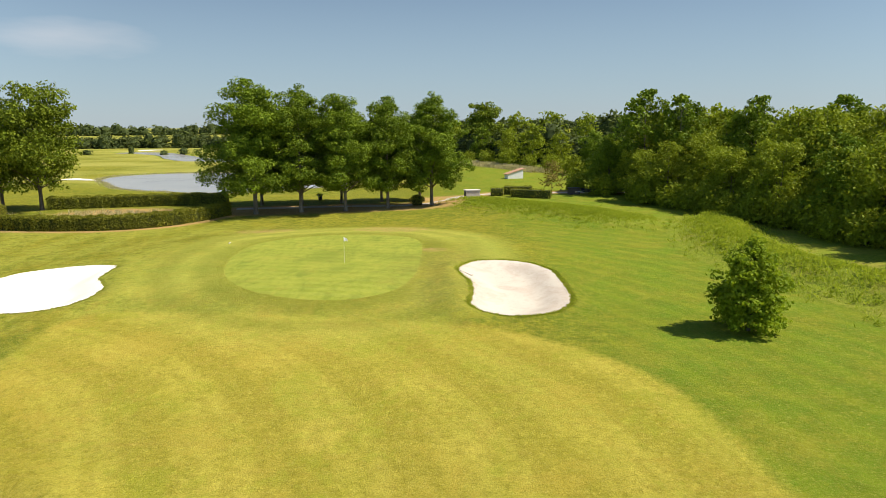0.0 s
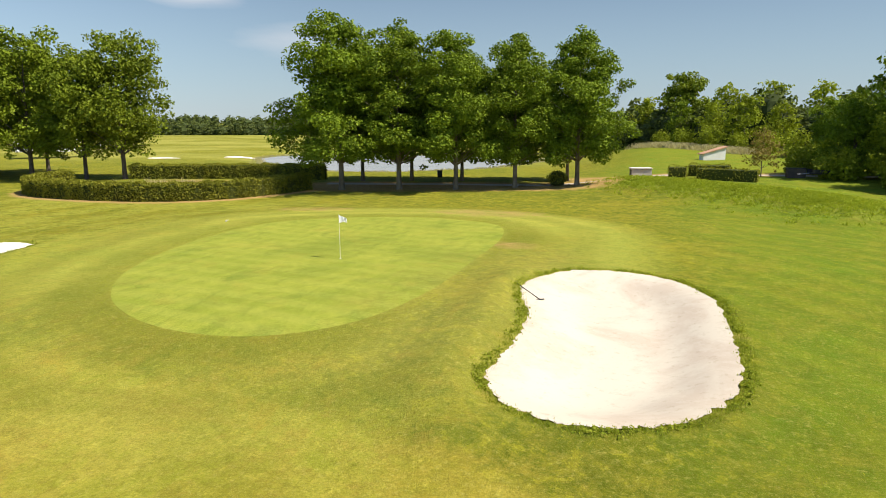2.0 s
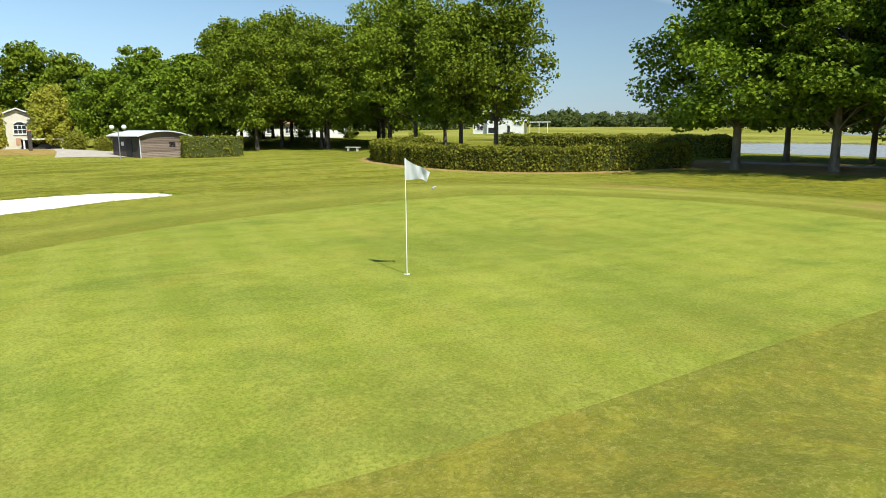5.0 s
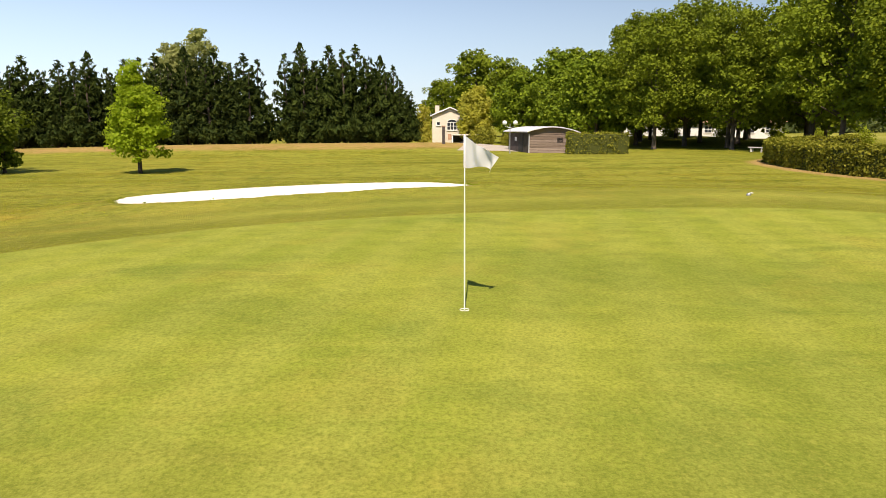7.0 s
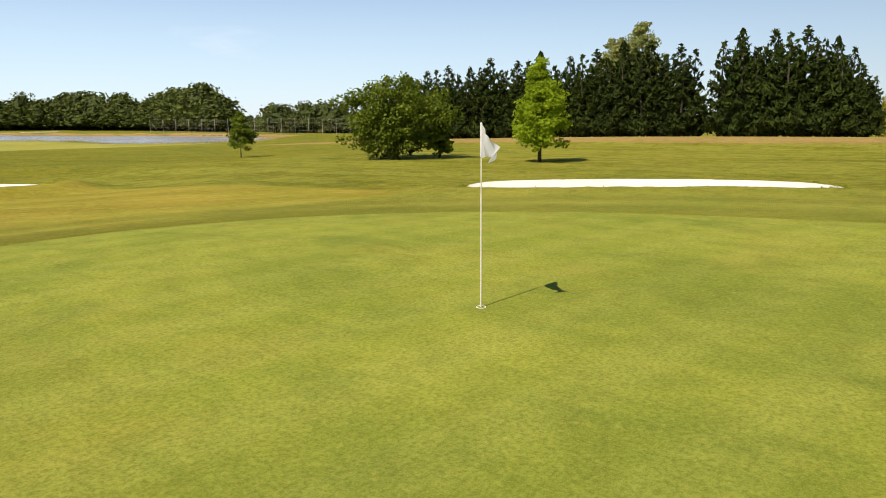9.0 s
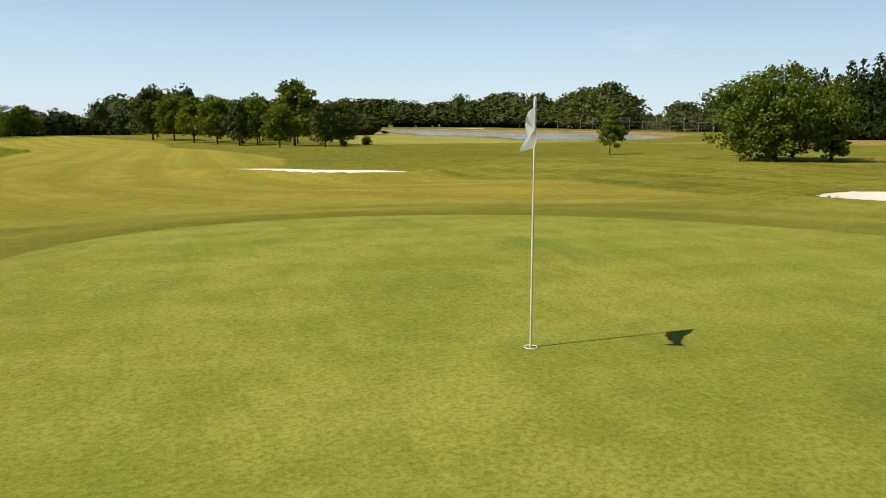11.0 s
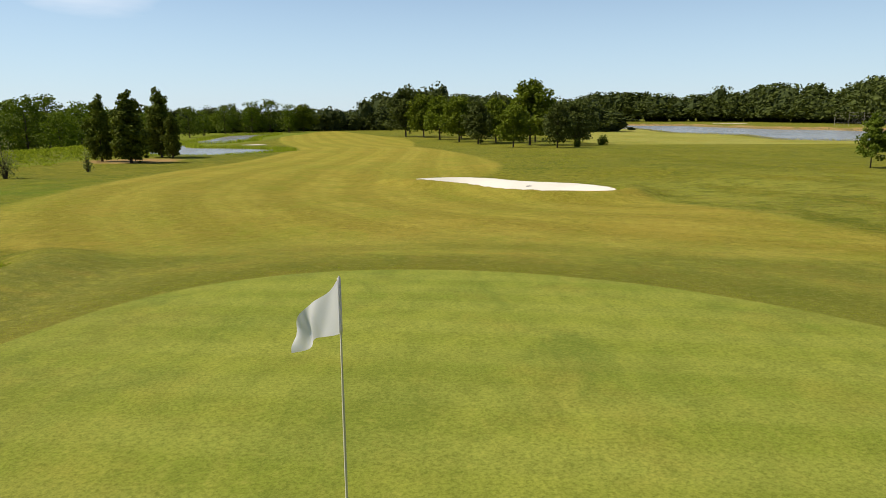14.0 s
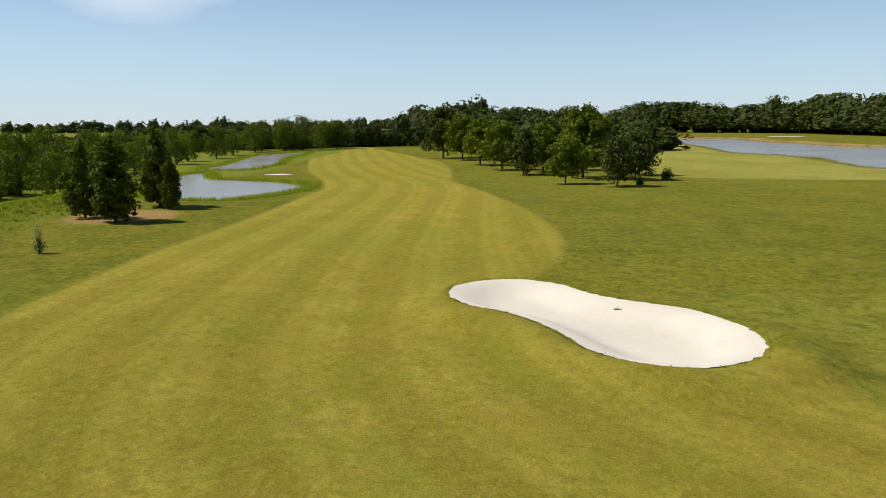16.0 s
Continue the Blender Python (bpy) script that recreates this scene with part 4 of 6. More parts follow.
def bush(rng, height, width, leaf, count, material, bark, upright=0.0):
    runs, cs, rs = [], [], []
    for k in range(12):
        w = k * 2.39996
        reach = width / 2 * (0.45 + 0.4 * rng.random()) * (1 - 0.5 * upright)
        z = height * (0.35 + 0.5 * (k / 12))
        end = (math.cos(w) * reach * (1 - 0.45 * k / 12), math.sin(w) * reach * (1 - 0.45 * k / 12), z)
        runs.append(([(math.cos(w) * 0.06, math.sin(w) * 0.06, 0), tuple(0.5 * np.array(end) + np.array([0, 0, 0.08 * height])), end], [0.03 + 0.008 * height, 0.02, 0.006]))
        cs += [end, (end[0] * 0.7, end[1] * 0.7, z * 0.55), (end[0] * 1.05, end[1] * 1.05, z * 0.32)]
        rs += [width * 0.18, width * 0.2, width * 0.16]
    cs.append((0, 0, height * 0.88))
    rs.append(width * 0.14)
    cs, rs = np.array(cs), np.array(rs)
    rs = np.minimum(rs, np.maximum(0.12, cs[:, 2] * 0.95))
    v, f, n = leaves(rng, cs, rs, np.maximum(6, (rs**2 / (rs**2).sum() * count).astype(int)), leaf, squash=1.0, hub=(0, 0, height * 0.3))
    return tubes("trunk", runs, bark, 5), mesh_arrays("crown", v, f, material, False, n)


def plant(name, meshes, x, y, label, category="tree", scale=1.0, turn=0.0, group="", sink=0.06, tall=1.0):
    ob = thing(name, x, y, land_at(x, y) - sink, label, category, turn, group)
    ob.matrix_basis = ob.matrix_basis @ Matrix.Diagonal((scale, scale, scale * tall, 1))
    part("trunk", meshes[0], ob)
    part("crown", meshes[1], ob)
    return ob


rng = np.random.default_rng(7)

# plane trees in two rows behind the green
planes = [broadleaf(rng, 16.0, 10.0, 2.9, "plane", 0.215, 40000, M_LEAF_PLANE, M_BARK_PLANE, 0.23, 44, 0.125) for _ in range(3)]
planes_back = broadleaf(rng, 16.0, 9.0, 2.9, "plane", 0.34, 14000, M_LEAF_PLANE, M_BARK_PLANE, 0.22, 44, 0.125)
ROW = "plane trees in two rows behind the green"
for i, (x, y, h) in enumerate(((-25.0, 93.4, 17.7), (-19.2, 94.8, 16.8), (-13.3, 95.5, 15.8), (-7.7, 98.0, 15.4), (-1.6, 100.0, 15.6))):
    ob = plant("plane_tree", planes[i % 3], x, y, "tall leafy plane tree with a pale trunk on bare shaded soil", "tree", h / 16, 70 * i, ROW)
    wide = (1.12, 1.12, 1.04, 1.04, 1.05)[i]
    ob.matrix_basis = ob.matrix_basis @ Matrix.Diagonal((wide, wide, 1, 1))
for i, (x, y, h) in enumerate(((-26.4, 102.2, 15.8), (-20.8, 103.4, 15.2), (-15.1, 104.5, 14.6), (-9.3, 106.2, 14.0), (-3.6, 108.2, 13.6))):
    plant("plane_tree", planes_back, x, y, "leafy plane tree of the back row above the lake", "tree", h / 16, 40 + 95 * i, ROW)

# oaks west of the oval hedge
oaks = [broadleaf(rng, 16.0, 11.5, 3.2, "dome", 0.30, 18000, M_LEAF_OAK, M_BARK, 0.24, 44, 0.125) for i in range(3)]
GROVE = "trees of the western grove"
for i, (x, y, h) in enumerate(((-56.3, 98.2, 16.2), (-61.0, 97.0, 14.6), (-67.5, 95.2, 16.4), (-75.7, 96.6, 17.0), (-74.0, 104.0, 15.0), (-84.0, 100.5, 16.5), (-93.0, 105.0, 16.0),
                               (-86.5, 83.0, 15.0), (-91.5, 88.5, 16.5), (-84.0, 91.0, 15.5), (-98.0, 84.0, 16.0), (-101.0, 94.0, 17.0), (-79.0, 89.5, 14.0), (-110.0, 88.0, 17.5))):
    plant("oak_tree", oaks[i % 3], x, y, "broad oak tree with dark trunk on mown grass", "tree", h / 14.6, 53 * i, GROVE)

# lone trees on the western rough
TREE_LIME = broadleaf(rng, 7.0, 4.3, 1.35, "egg", 0.185, 12500, M_LEAF_LIME, M_BARK, 0.055, 60, 0.17, 3)
plant("young_tree", TREE_LIME, -46.0, 37.0, "bright lime-green young tree with three thin stems on rough grass")
TREE_SPREAD = broadleaf(rng, 6.6, 8.2, 0.3, "dome", 0.21, 17000, M_LEAF_SHRUB, M_BARK, 0.08, 40, 0.115, 6)
plant("spreading_shrub", TREE_SPREAD, -44.3, 25.2, "large fan-shaped green shrub with many thin stems", "shrub")
SIDE_SHRUB = broadleaf(rng, 3.9, 2.6, 0.4, "egg", 0.20, 3500, M_LEAF_SHRUB, M_BARK, 0.06, 22, 0.14, 2)
plant("spreading_shrub", SIDE_SHRUB, -46.3, 28.0, "small upright green shrub beside a larger one", "shrub", 1.0, 40)
TREE_SMALL = broadleaf(rng, 4.2, 2.7, 1.1, "egg", 0.18, 4200, M_LEAF_SHRUB, M_BARK, 0.05, 20, 0.18)
plant("sapling", TREE_SMALL, -44.0, 6.5, "slim olive-green sapling alone on the rough")
HORNBEAM = broadleaf(rng, 5.5, 4.4, 0.2, "column", 0.20, 11500, M_LEAF_YOUNG, M_BARK, 0.05, 70, 0.120, 5)
plant("round_shrub", HORNBEAM, 17.75, 39.4, "fresh green egg-shaped shrub on mown grass", "shrub", 1.0, 20)

# leyland cypress screen to the west
leylands = [conifer(rng, 12.4, 7.6, 0.66, 9500, M_NEEDLE, M_BARK) for _ in range(3)]
SCREEN = "tall conifer screen"
for i, (x, y, h) in enumerate(((-97, -16, 10.8), (-96, -11, 11.2), (-95, -6, 11.6), (-94.5, -1.5, 11.0), (-93, 3.2, 11.8), (-93.5, 7.6, 11.2), (-92, 12.2, 11.9), (-92.5, 16.5, 11.0), (-92, 20.6, 11.6), (-91.5, 24.5, 12.2), (-91, 28.4, 12.0), (-91.5, 32.0, 11.4),
                               (-90.5, 39.4, 12.4), (-90, 43.0, 12.0), (-89.5, 46.4, 12.0), (-89.5, 49.4, 10.6), (-90, 52.0, 7.6))):
    plant("conifer", leylands[i % 3], x, y, "dense dark green conifer of a tall screen", "conifer", h / 12, 61 * i, SCREEN)
POPLAR = broadleaf(rng, 17.0, 8.5, 4.0, "oak", 0.42, 5500, M_LEAF_OLIVE, M_BARK_PLANE, 0.18, 34, 0.12)
plant("poplar", POPLAR, -101.0, 23.0, "pale olive tree rising behind dark conifers", "tree", 1.0)
plant("poplar", POPLAR, -103.0, 18.6, "thin pale olive tree behind dark conifers", "tree", 0.9, 100)
plant("poplar", POPLAR, -100.0, 20.8, "thin pale olive tree behind dark conifers", "tree", 0.82, 210)
COLUMN_SHRUB = bush(rng, 5.2, 3.0, 0.28, 3500, M_LEAF_WILLOW, M_BARK, 0.8)
plant("column_shrub", COLUMN_SHRUB, -91.0, 54.6, "tall yellow-green shrub beside the conifers", "shrub")

# garden trees round the house
WILLOW = broadleaf(rng, 9.4, 5.4, 1.2, "round", 0.34, 15000, M_LEAF_WILLOW, M_BARK, 0.25, 34, 0.15, 1, 0, 1.7)
plant("willow", WILLOW, -112.6, 62.6, "golden weeping willow on a short trunk", "tree", 0.98)
ROUND_TREE = broadleaf(rng, 12.0, 11.0, 1.5, "round", 0.40, 13000, M_LEAF_PLANE, M_BARK, 0.25, 34, 0.15)
for x, y, s, turn in ((-112, 70, 0.95, 0), (-104, 75.5, 0.9, 80), (-118, 77, 1.2, 200), (-96, 78, 1.05, 130)):
    plant("garden_tree", ROUND_TREE, x, y, "rounded bright green garden tree", "tree", s, turn, "garden trees round the house")
far_oak = broadleaf(rng, 16.0, 12.5, 2.5, "dome", 0.58, 7500, M_LEAF_OAK, M_BARK, 0.3, 40, 0.13)
for x, y, s, turn in ((-175, 66, 1.28, 10), (-165, 72, 1.1, 90), (-185, 58, 0.9, 33), (-150, 84, 1.15, 150), (-160, 100, 1.1, 220), (-190, 40, 0.7, 0)):
    plant("tall_oak", far_oak, x, y, "tall broad oak behind the house roofs", "tree", s, turn, "tall oaks behind the house")
BOX_BALL = bush(rng, 2.4, 3.4, 0.2, 3000, M_HEDGE, M_BARK)
plant("clipped_shrub", BOX_BALL, -93.4, 62.7, "rounded clipped shrub by the drive", "shrub", 1.0)
plant("clipped_shrub", BOX_BALL, -91.8, 65.6, "low dull shrub by the drive", "shrub", 0.75, 40)

# columnar cypresses by the south pond
COLUMNS = [broadleaf(rng, 9.0, 3.6, 0.4, "column", 0.30, 8000, M_NEEDLE_COL, M_BARK, 0.14, 40, 0.17, 1, 0, 1.3) for _ in range(2)]
for i, (x, y, h, w) in enumerate(((28.8, -22.5, 7.7, 1.0), (24.2, -19.4, 8.0, 1.2), (25.4, -32.2, 8.9, 1.05), (23.2, -30.0, 5.8, 0.85))):
    ob = plant("cypress", COLUMNS[i % 2], x, y, "dark columnar cypress on sandy soil by the pond", "conifer", h / 9, 70 * i, "cypresses by the pond")
    ob.matrix_basis = ob.matrix_basis @ Matrix.Diagonal((w, w, 1, 1))
TWIG = bush(rng, 2.2, 1.3, 0.14, 300, M_LEAF_OLIVE, M_BARK, 0.8)
plant("twiggy_bush", TWIG, 20.6, -1.2, "thin twiggy bush on rough grass", "shrub")
BIG_TWIG = bush(rng, 3.2, 2.6, 0.12, 650, M_LEAF_OLIVE, M_BARK, 0.5)
plant("twiggy_bush", BIG_TWIG, 22.6, 7.6, "loose twiggy bush with sparse olive leaves on rough grass", "shrub", 1.15, 25)
SMALL_BUSH = bush(rng, 1.9, 2.2, 0.2, 900, M_LEAF_SHRUB, M_BARK, 0.3)
plant("small_bush", SMALL_BUSH, -42.7, -72.1, "small rounded bush by a group of trees", "shrub", 1.1, 30)
plant("small_bush", SMALL_BUSH, -34.9, -58.9, "low rounded bush near tree trunks", "shrub", 0.75, 110)
plant("twiggy_bush", TWIG, -20.8, -87, "thin bush in front of the trees", "shrub", 0.9, 60)

# group of trees south of the green, and the wood behind it
park = [broadleaf(rng, 9.0, 6.5, 1.5, "dome", 0.42, 4600, M_LEAF_FAR if i else M_LEAF_OAK, M_BARK, 0.16, 26, 0.17) for i in range(2)]
for i, (x, y, h) in enumerate(((-24.6, -63, 7.3), (-31.2, -56.8, 7.2), (-29.5, -76, 12.6), (-37, -70, 8.0), (-17, -100, 10.2), (-20.2, -86, 8.4), (-24.5, -92, 9.6), (-27, -108, 10.5), (-34, -98, 9.5), (-41, -84, 8.5), (-13, -118, 11),
                               (-3.7, -151, 14), (-9, -140, 12), (-19, -128, 11), (-30, -125, 11))):
    plant("park_tree", park[i % 2], x, y, "dark green broad tree standing on rough grass", "tree", h / 9, 47 * i, "group of trees beside the fairway")

for i, (x, y, h, w) in enumerate(((39, -226, 11, 1.2), (58, -222, 10, 1.4), (71, -219, 8, 1.5))):
    ob = plant("park_tree", park[i % 2], x, y, "tall dark tree at the end of the narrow pond", "tree", h / 9, 61 * i, "trees at the end of the fairway")
    ob.matrix_basis = ob.matrix_basis @ Matrix.Diagonal((w, w, 1, 1))

# woodland east of the berm
LEAF_SET = (M_LEAF_PLANE, M_LEAF_WOOD, M_LEAF_WOOD, M_LEAF_WOOD)
woods = [broadleaf(rng, 13.0, 9.5, 1.2, "dome" if i % 2 else "round", 0.58, 2100, LEAF_SET[i], M_BARK, 0.17, 30, 0.15, 1 + i % 2) for i in range(4)]
woods_near = [broadleaf(rng, 13.0, 9.8, 1.0, "dome" if i % 2 else "round", 0.36, 7000, LEAF_SET[i], M_BARK_PLANE if i == 2 else M_BARK, 0.15, 38, 0.14, 2 + i % 2) for i in range(4)]
thin = broadleaf(rng, 16.0, 8.5, 5.0, "oak", 0.40, 3600, M_LEAF_PLANE, M_BARK_PLANE, 0.16, 34, 0.10)
scrub = [bush(rng, 4.5, 6.0, 0.36, 1800, M_LEAF_WOOD, M_BARK) for i in range(2)]
WOOD = "trees of the eastern wood"
EDGE = open_curve([(26, 114), (31.5, 105), (36.5, 94), (40.5, 82), (43.5, 70), (46, 55), (49, 35), (50, 10), (50, -15), (54, -40), (64, -65), (74, -90), (80, -120), (84, -160), (88, -205)], 3)
wood_rng = random.Random(5)
for i, (x, y) in enumerate(EDGE):
    south = float(ease(20, -30, y))
    for row in range(3 if y > 20 else 2):
        px, py = x + row * 7.5 + wood_rng.uniform(-1.8, 1.8), y + wood_rng.uniform(-2.0, 2.0) + row * 2.0
        h = wood_rng.uniform(8.0, 11.0) * (1 - 0.2 * south) + (2.6 + 0.6 * row if row and not south else 0)
        if y > 100:
            h *= 0.92
        mesh = thin if wood_rng.random() < 0.2 and row else (woods_near if y > 38 and row < 2 else woods)[wood_rng.randrange(4)]
        plant("woodland_tree", mesh, px, py, "tangled broadleaf tree at the edge of a wood", "tree", h / (16 if mesh is thin else 13), wood_rng.uniform(0, 360), WOOD)
    if y > -60:
        plant("scrub_bush", scrub[i % 2], x - 3.6 + wood_rng.uniform(-1, 1), y + wood_rng.uniform(-2, 2), "dense green scrub at the edge of the wood", "shrub", wood_rng.uniform(0.6, 1.0), wood_rng.uniform(0, 360), "scrub along the wood")
for x, y, h in ((31.6, 111, 17.0), (36, 108, 16.2), (44, 100, 15.8), (52, 92, 15.6), (58, 80, 15.5), (60, 66, 15.5)):
    plant("woodland_tree", thin, x, y, "tall thin pale tree rising over the wood", "tree", h / 16, x * 31, WOOD)

# trees along the banks of the south ponds
banks = [broadleaf(rng, 13.0, 10.5, 0.8, "dome", 0.52, 2600, M_LEAF_PLANE if i else M_LEAF_SHRUB, M_BARK, 0.17, 30, 0.15, 2) for i in range(2)]
for i, (x, y, h) in enumerate(((46, -12, 8), (43, -24, 7.5), (47, -33, 9), (42, -40, 7), (50, -46, 10), (47, -56, 8), (54, -60, 11), (57, -71, 9), (60, -84, 11), (56, -92, 8), (62, -98, 10), (64, -113, 9), (62, -128, 10.5), (65, -143, 9), (63, -160, 11), (64, -178, 10), (62, -196, 12),
                               (44, -222, 13), (50, -215, 15), (56, -212, 14), (63, -208, 13), (53, -22, 9), (58, -36, 10))):
    plant("bank_tree", banks[i % 2], x, y, "dense broadleaf tree on the far bank of a pond", "tree", h / 15, 71 * i, "trees along the pond banks")

# trees of the rising field to the north-east
NORTH = "trees along the northern field"
for i, (x, y, h) in enumerate(((12, 206, 16), (21, 200, 12.5), (30, 196, 13), (38, 188, 12), (46, 178, 12), (51, 166, 11), (55, 152, 11), (58, 140, 12), (50, 128, 11), (42, 122, 10), (3, 216, 12), (62, 205, 12), (74, 190, 12), (84, 170, 12), (-12, 232, 9), (-24, 240, 8))):
    plant("field_tree", woods[i % 4] if i else far_oak, x, y, "rounded green tree at the edge of a rising field", "tree", h / (13 if i else 16), 77 * i, NORTH)
for i, (x, y, h) in enumerate(((11, 196, 10), (17, 184, 9), (22, 174, 10.5), (27, 163, 8.5), (32, 151, 9.5), (35, 138, 8.5), (35, 126, 9))):
    plant("field_tree", woods_near[i % 4] if i > 3 else woods[i % 4], x, y, "leafy green tree at the front of the northern wood", "tree", h / 13, 51 * i, NORTH)
for i, (x, y) in enumerate(((7, 193), (11.5, 183), (16, 173), (20, 166), (24, 158), (27.5, 149), (29.5, 139), (30, 129), (29, 120))):
    plant("scrub_bush", scrub[i % 2], x, y, "green scrub along the foot of the northern wood", "shrub", 0.75 + 0.12 * (i % 3), 67 * i, "scrub along the northern wood")
RED_TREE = broadleaf(rng, 5.4, 4.4, 1.1, "round", 0.22, 1100, M_LEAF_BRONZE, M_BARK, 0.06, 24, 0.16)
plant("ornamental_tree", RED_TREE, 17.3, 111.5, "small thin bronze-leaved tree near clipped hedges", "tree")


for i, (x, y, h) in enumerate(((-118, 92, 15), (-108, 101, 15), (-116, 107, 16), (-126, 99, 15), (-102, 110, 15), (-126, 112, 16), (-110, 117, 15), (-134, 104, 16), (-122, 85, 14), (-94, 96.5, 14.5), (-132, 91, 15))):
    plant("oak_tree", far_oak, x, y, "tall oak deep in the shaded western grove", "tree", h / 16, 83 * i, GROVE, 0.06)
for i, (x, y) in enumerate(((-128, 118), (-133, 110), (-138, 102), (-124, 124), (-136, 95), (-118, 128), (-141, 88))):
    plant("grove_shrub", scrub[0], x, y, "low dark shrub under the grove", "shrub", 0.62, 50 * i, "shrubs under the grove")


def treeline(points, label, spacing, height, mesh_list, rows=2, seed=3, depth=7.0):
    """Many far trees as one mesh: copies of a few light crowns along a line."""
    r = random.Random(seed)
    line = open_curve(points, 40)
    gaps = np.hypot(*np.diff(line, axis=0).T)
    along = np.concatenate([[0], np.cumsum(gaps)])
    verts, faces, normals, shade, count = [], [], [], [], 0
    swell = r.uniform(0, 6)
    for s in np.arange(0, along[-1], spacing):
        for row in range(rows):
            t = s + r.uniform(-0.45, 0.45) * spacing
            x, y = np.interp(t, along, line[:, 0]), np.interp(t, along, line[:, 1])
            away = np.array([x, y - 50.0])
            away = away / np.hypot(*away)
            x, y = x + away[0] * row * depth + r.uniform(-2, 2), y + away[1] * row * depth + r.uniform(-2, 2)
            k = height * r.uniform(0.60, 1.12) * (1.18 if r.random() < 0.08 else 1) * (1 + 0.10 * math.sin(s * 0.045 + swell))
            wide = height * r.uniform(0.85, 1.55)
            w = r.uniform(0, 6.28)
            v, f, m, nrm = r.choice(mesh_list)
            c, sn = math.cos(w), math.sin(w)
            spin = np.array([[c, sn, 0], [-sn, c, 0], [0, 0, 1]])
            normals.append(nrm @ spin)
            q = v @ spin * np.array([wide, wide, k]) + np.array([x, y, land_at(x, y) - (0.02 if mesh_list is STEMMED else 0.10) * k])
            verts.append(q)
            faces.append(f + count)
            shade.append(m)
            count += len(v)
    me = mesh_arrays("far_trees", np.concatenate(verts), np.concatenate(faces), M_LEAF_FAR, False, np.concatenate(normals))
    me.materials.append(M_STEM_CROWN_SHADE)
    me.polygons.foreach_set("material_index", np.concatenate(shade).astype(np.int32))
    return tagged(new("far_trees", me), label, "woodland", "", "stuff")


def light_tree(seed, count, leaf, clumps, base, size):
    """A unit-high far tree: billows of leaves over a stem of thin blades."""
    r = np.random.default_rng(seed)
    cs, rs = [], []
    for k in range(clumps):
        u = (k + 0.5) / clumps
        reach = 0.42 * float(PROFILES["dome"](u)) * (0.30 + 0.78 * r.random())
        w = k * 2.4 + r.normal() * 0.2
        cs.append((math.cos(w) * reach, math.sin(w) * reach, base + (0.90 - base) * u))
        rs.append(size * (0.6 + 0.8 * r.random()))
    v, f, n_leaf = leaves(r, np.array(cs), np.array(rs), np.full(clumps, count // clumps), leaf, slim=0.40, hub=(0, 0, 0.4))
    stem = []
    for w in (0, 1.05, 2.1):
        c, s = math.cos(w) * 0.016, math.sin(w) * 0.016
        stem += [(c, s, 0), (-c, -s, 0), (-c * 0.7, -s * 0.7, 0.55), (c * 0.7, s * 0.7, 0.55)]
    # a dark sheet in the crown stands in for the shade among its leaves
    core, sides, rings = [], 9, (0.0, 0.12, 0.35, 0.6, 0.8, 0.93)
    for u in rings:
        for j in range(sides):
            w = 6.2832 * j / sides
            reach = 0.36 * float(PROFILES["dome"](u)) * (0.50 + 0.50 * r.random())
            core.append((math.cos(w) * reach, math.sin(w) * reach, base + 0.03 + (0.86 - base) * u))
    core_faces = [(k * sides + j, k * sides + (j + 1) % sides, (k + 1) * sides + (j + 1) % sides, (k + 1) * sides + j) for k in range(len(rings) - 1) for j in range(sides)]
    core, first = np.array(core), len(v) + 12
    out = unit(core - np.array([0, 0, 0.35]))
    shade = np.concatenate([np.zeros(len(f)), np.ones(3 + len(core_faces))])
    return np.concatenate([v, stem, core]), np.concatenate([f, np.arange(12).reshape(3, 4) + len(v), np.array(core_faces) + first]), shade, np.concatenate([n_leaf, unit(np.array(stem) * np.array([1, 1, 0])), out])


FAR = [light_tree(i, 290, 0.105, 29, 0.03, 0.115) for i in range(4)]
FARTHER = [light_tree(10 + i, 60, 0.16, 10, 0.1, 0.18) for i in range(3)]
MIDDLE = [light_tree(20 + i, 760, 0.060, 38, 0.06, 0.095) for i in range(4)]
STEMMED = [light_tree(30 + i, 640, 0.070, 35, 0.20, 0.105) for i in range(4)]
treeline([(-225, -60), (-214, -120), (-206, -180)], "oak wood with clear stems beyond the western lake", 5.5, 13.6, STEMMED, 2, 3)
treeline([(-238, -60), (-228, -125), (-226, -200), (-252, -292), (-248, -384), (-215, -466), (-145, -512)], "dark undergrowth of the western oak wood", 5.0, 8.0, FAR, 1, 32)
treeline([(-224, -240), (-240, -300), (-236, -380), (-205, -455), (-140, -500)], "tall dark oak wood at the end of the western lake", 5.5, 22.5, STEMMED, 2, 31)
treeline([(-20, -250), (-8, -275), (6, -300), (14, -322), (-5, -350), (-45, -372), (-85, -392), (-130, -440)], "dense dark wood at the end of the fairway", 6.0, 18.5, MIDDLE, 2, 4)
treeline([(-72, -188), (-48, -212), (-22, -240)], "thicket of dark trees behind the park trees", 6.0, 14.5, MIDDLE, 2, 6)
treeline([(8, -252), (30, -248), (50, -238), (70, -232), (90, -218), (104, -190)], "irregular wood closing the end of the fairway", 4.5, 11.5, MIDDLE, 2, 16)
treeline([(58, -240), (72, -228), (90, -215), (110, -190), (130, -140), (140, -60), (120, 10)], "scrubby wood beyond the pond", 4.5, 7.5, FAR, 2, 5)
treeline([(-420, 330), (-330, 400), (-240, 425), (-150, 430), (-60, 430), (40, 420)], "far dark wood across the northern fairways", 6.5, 9.5, FAR, 3, 8)
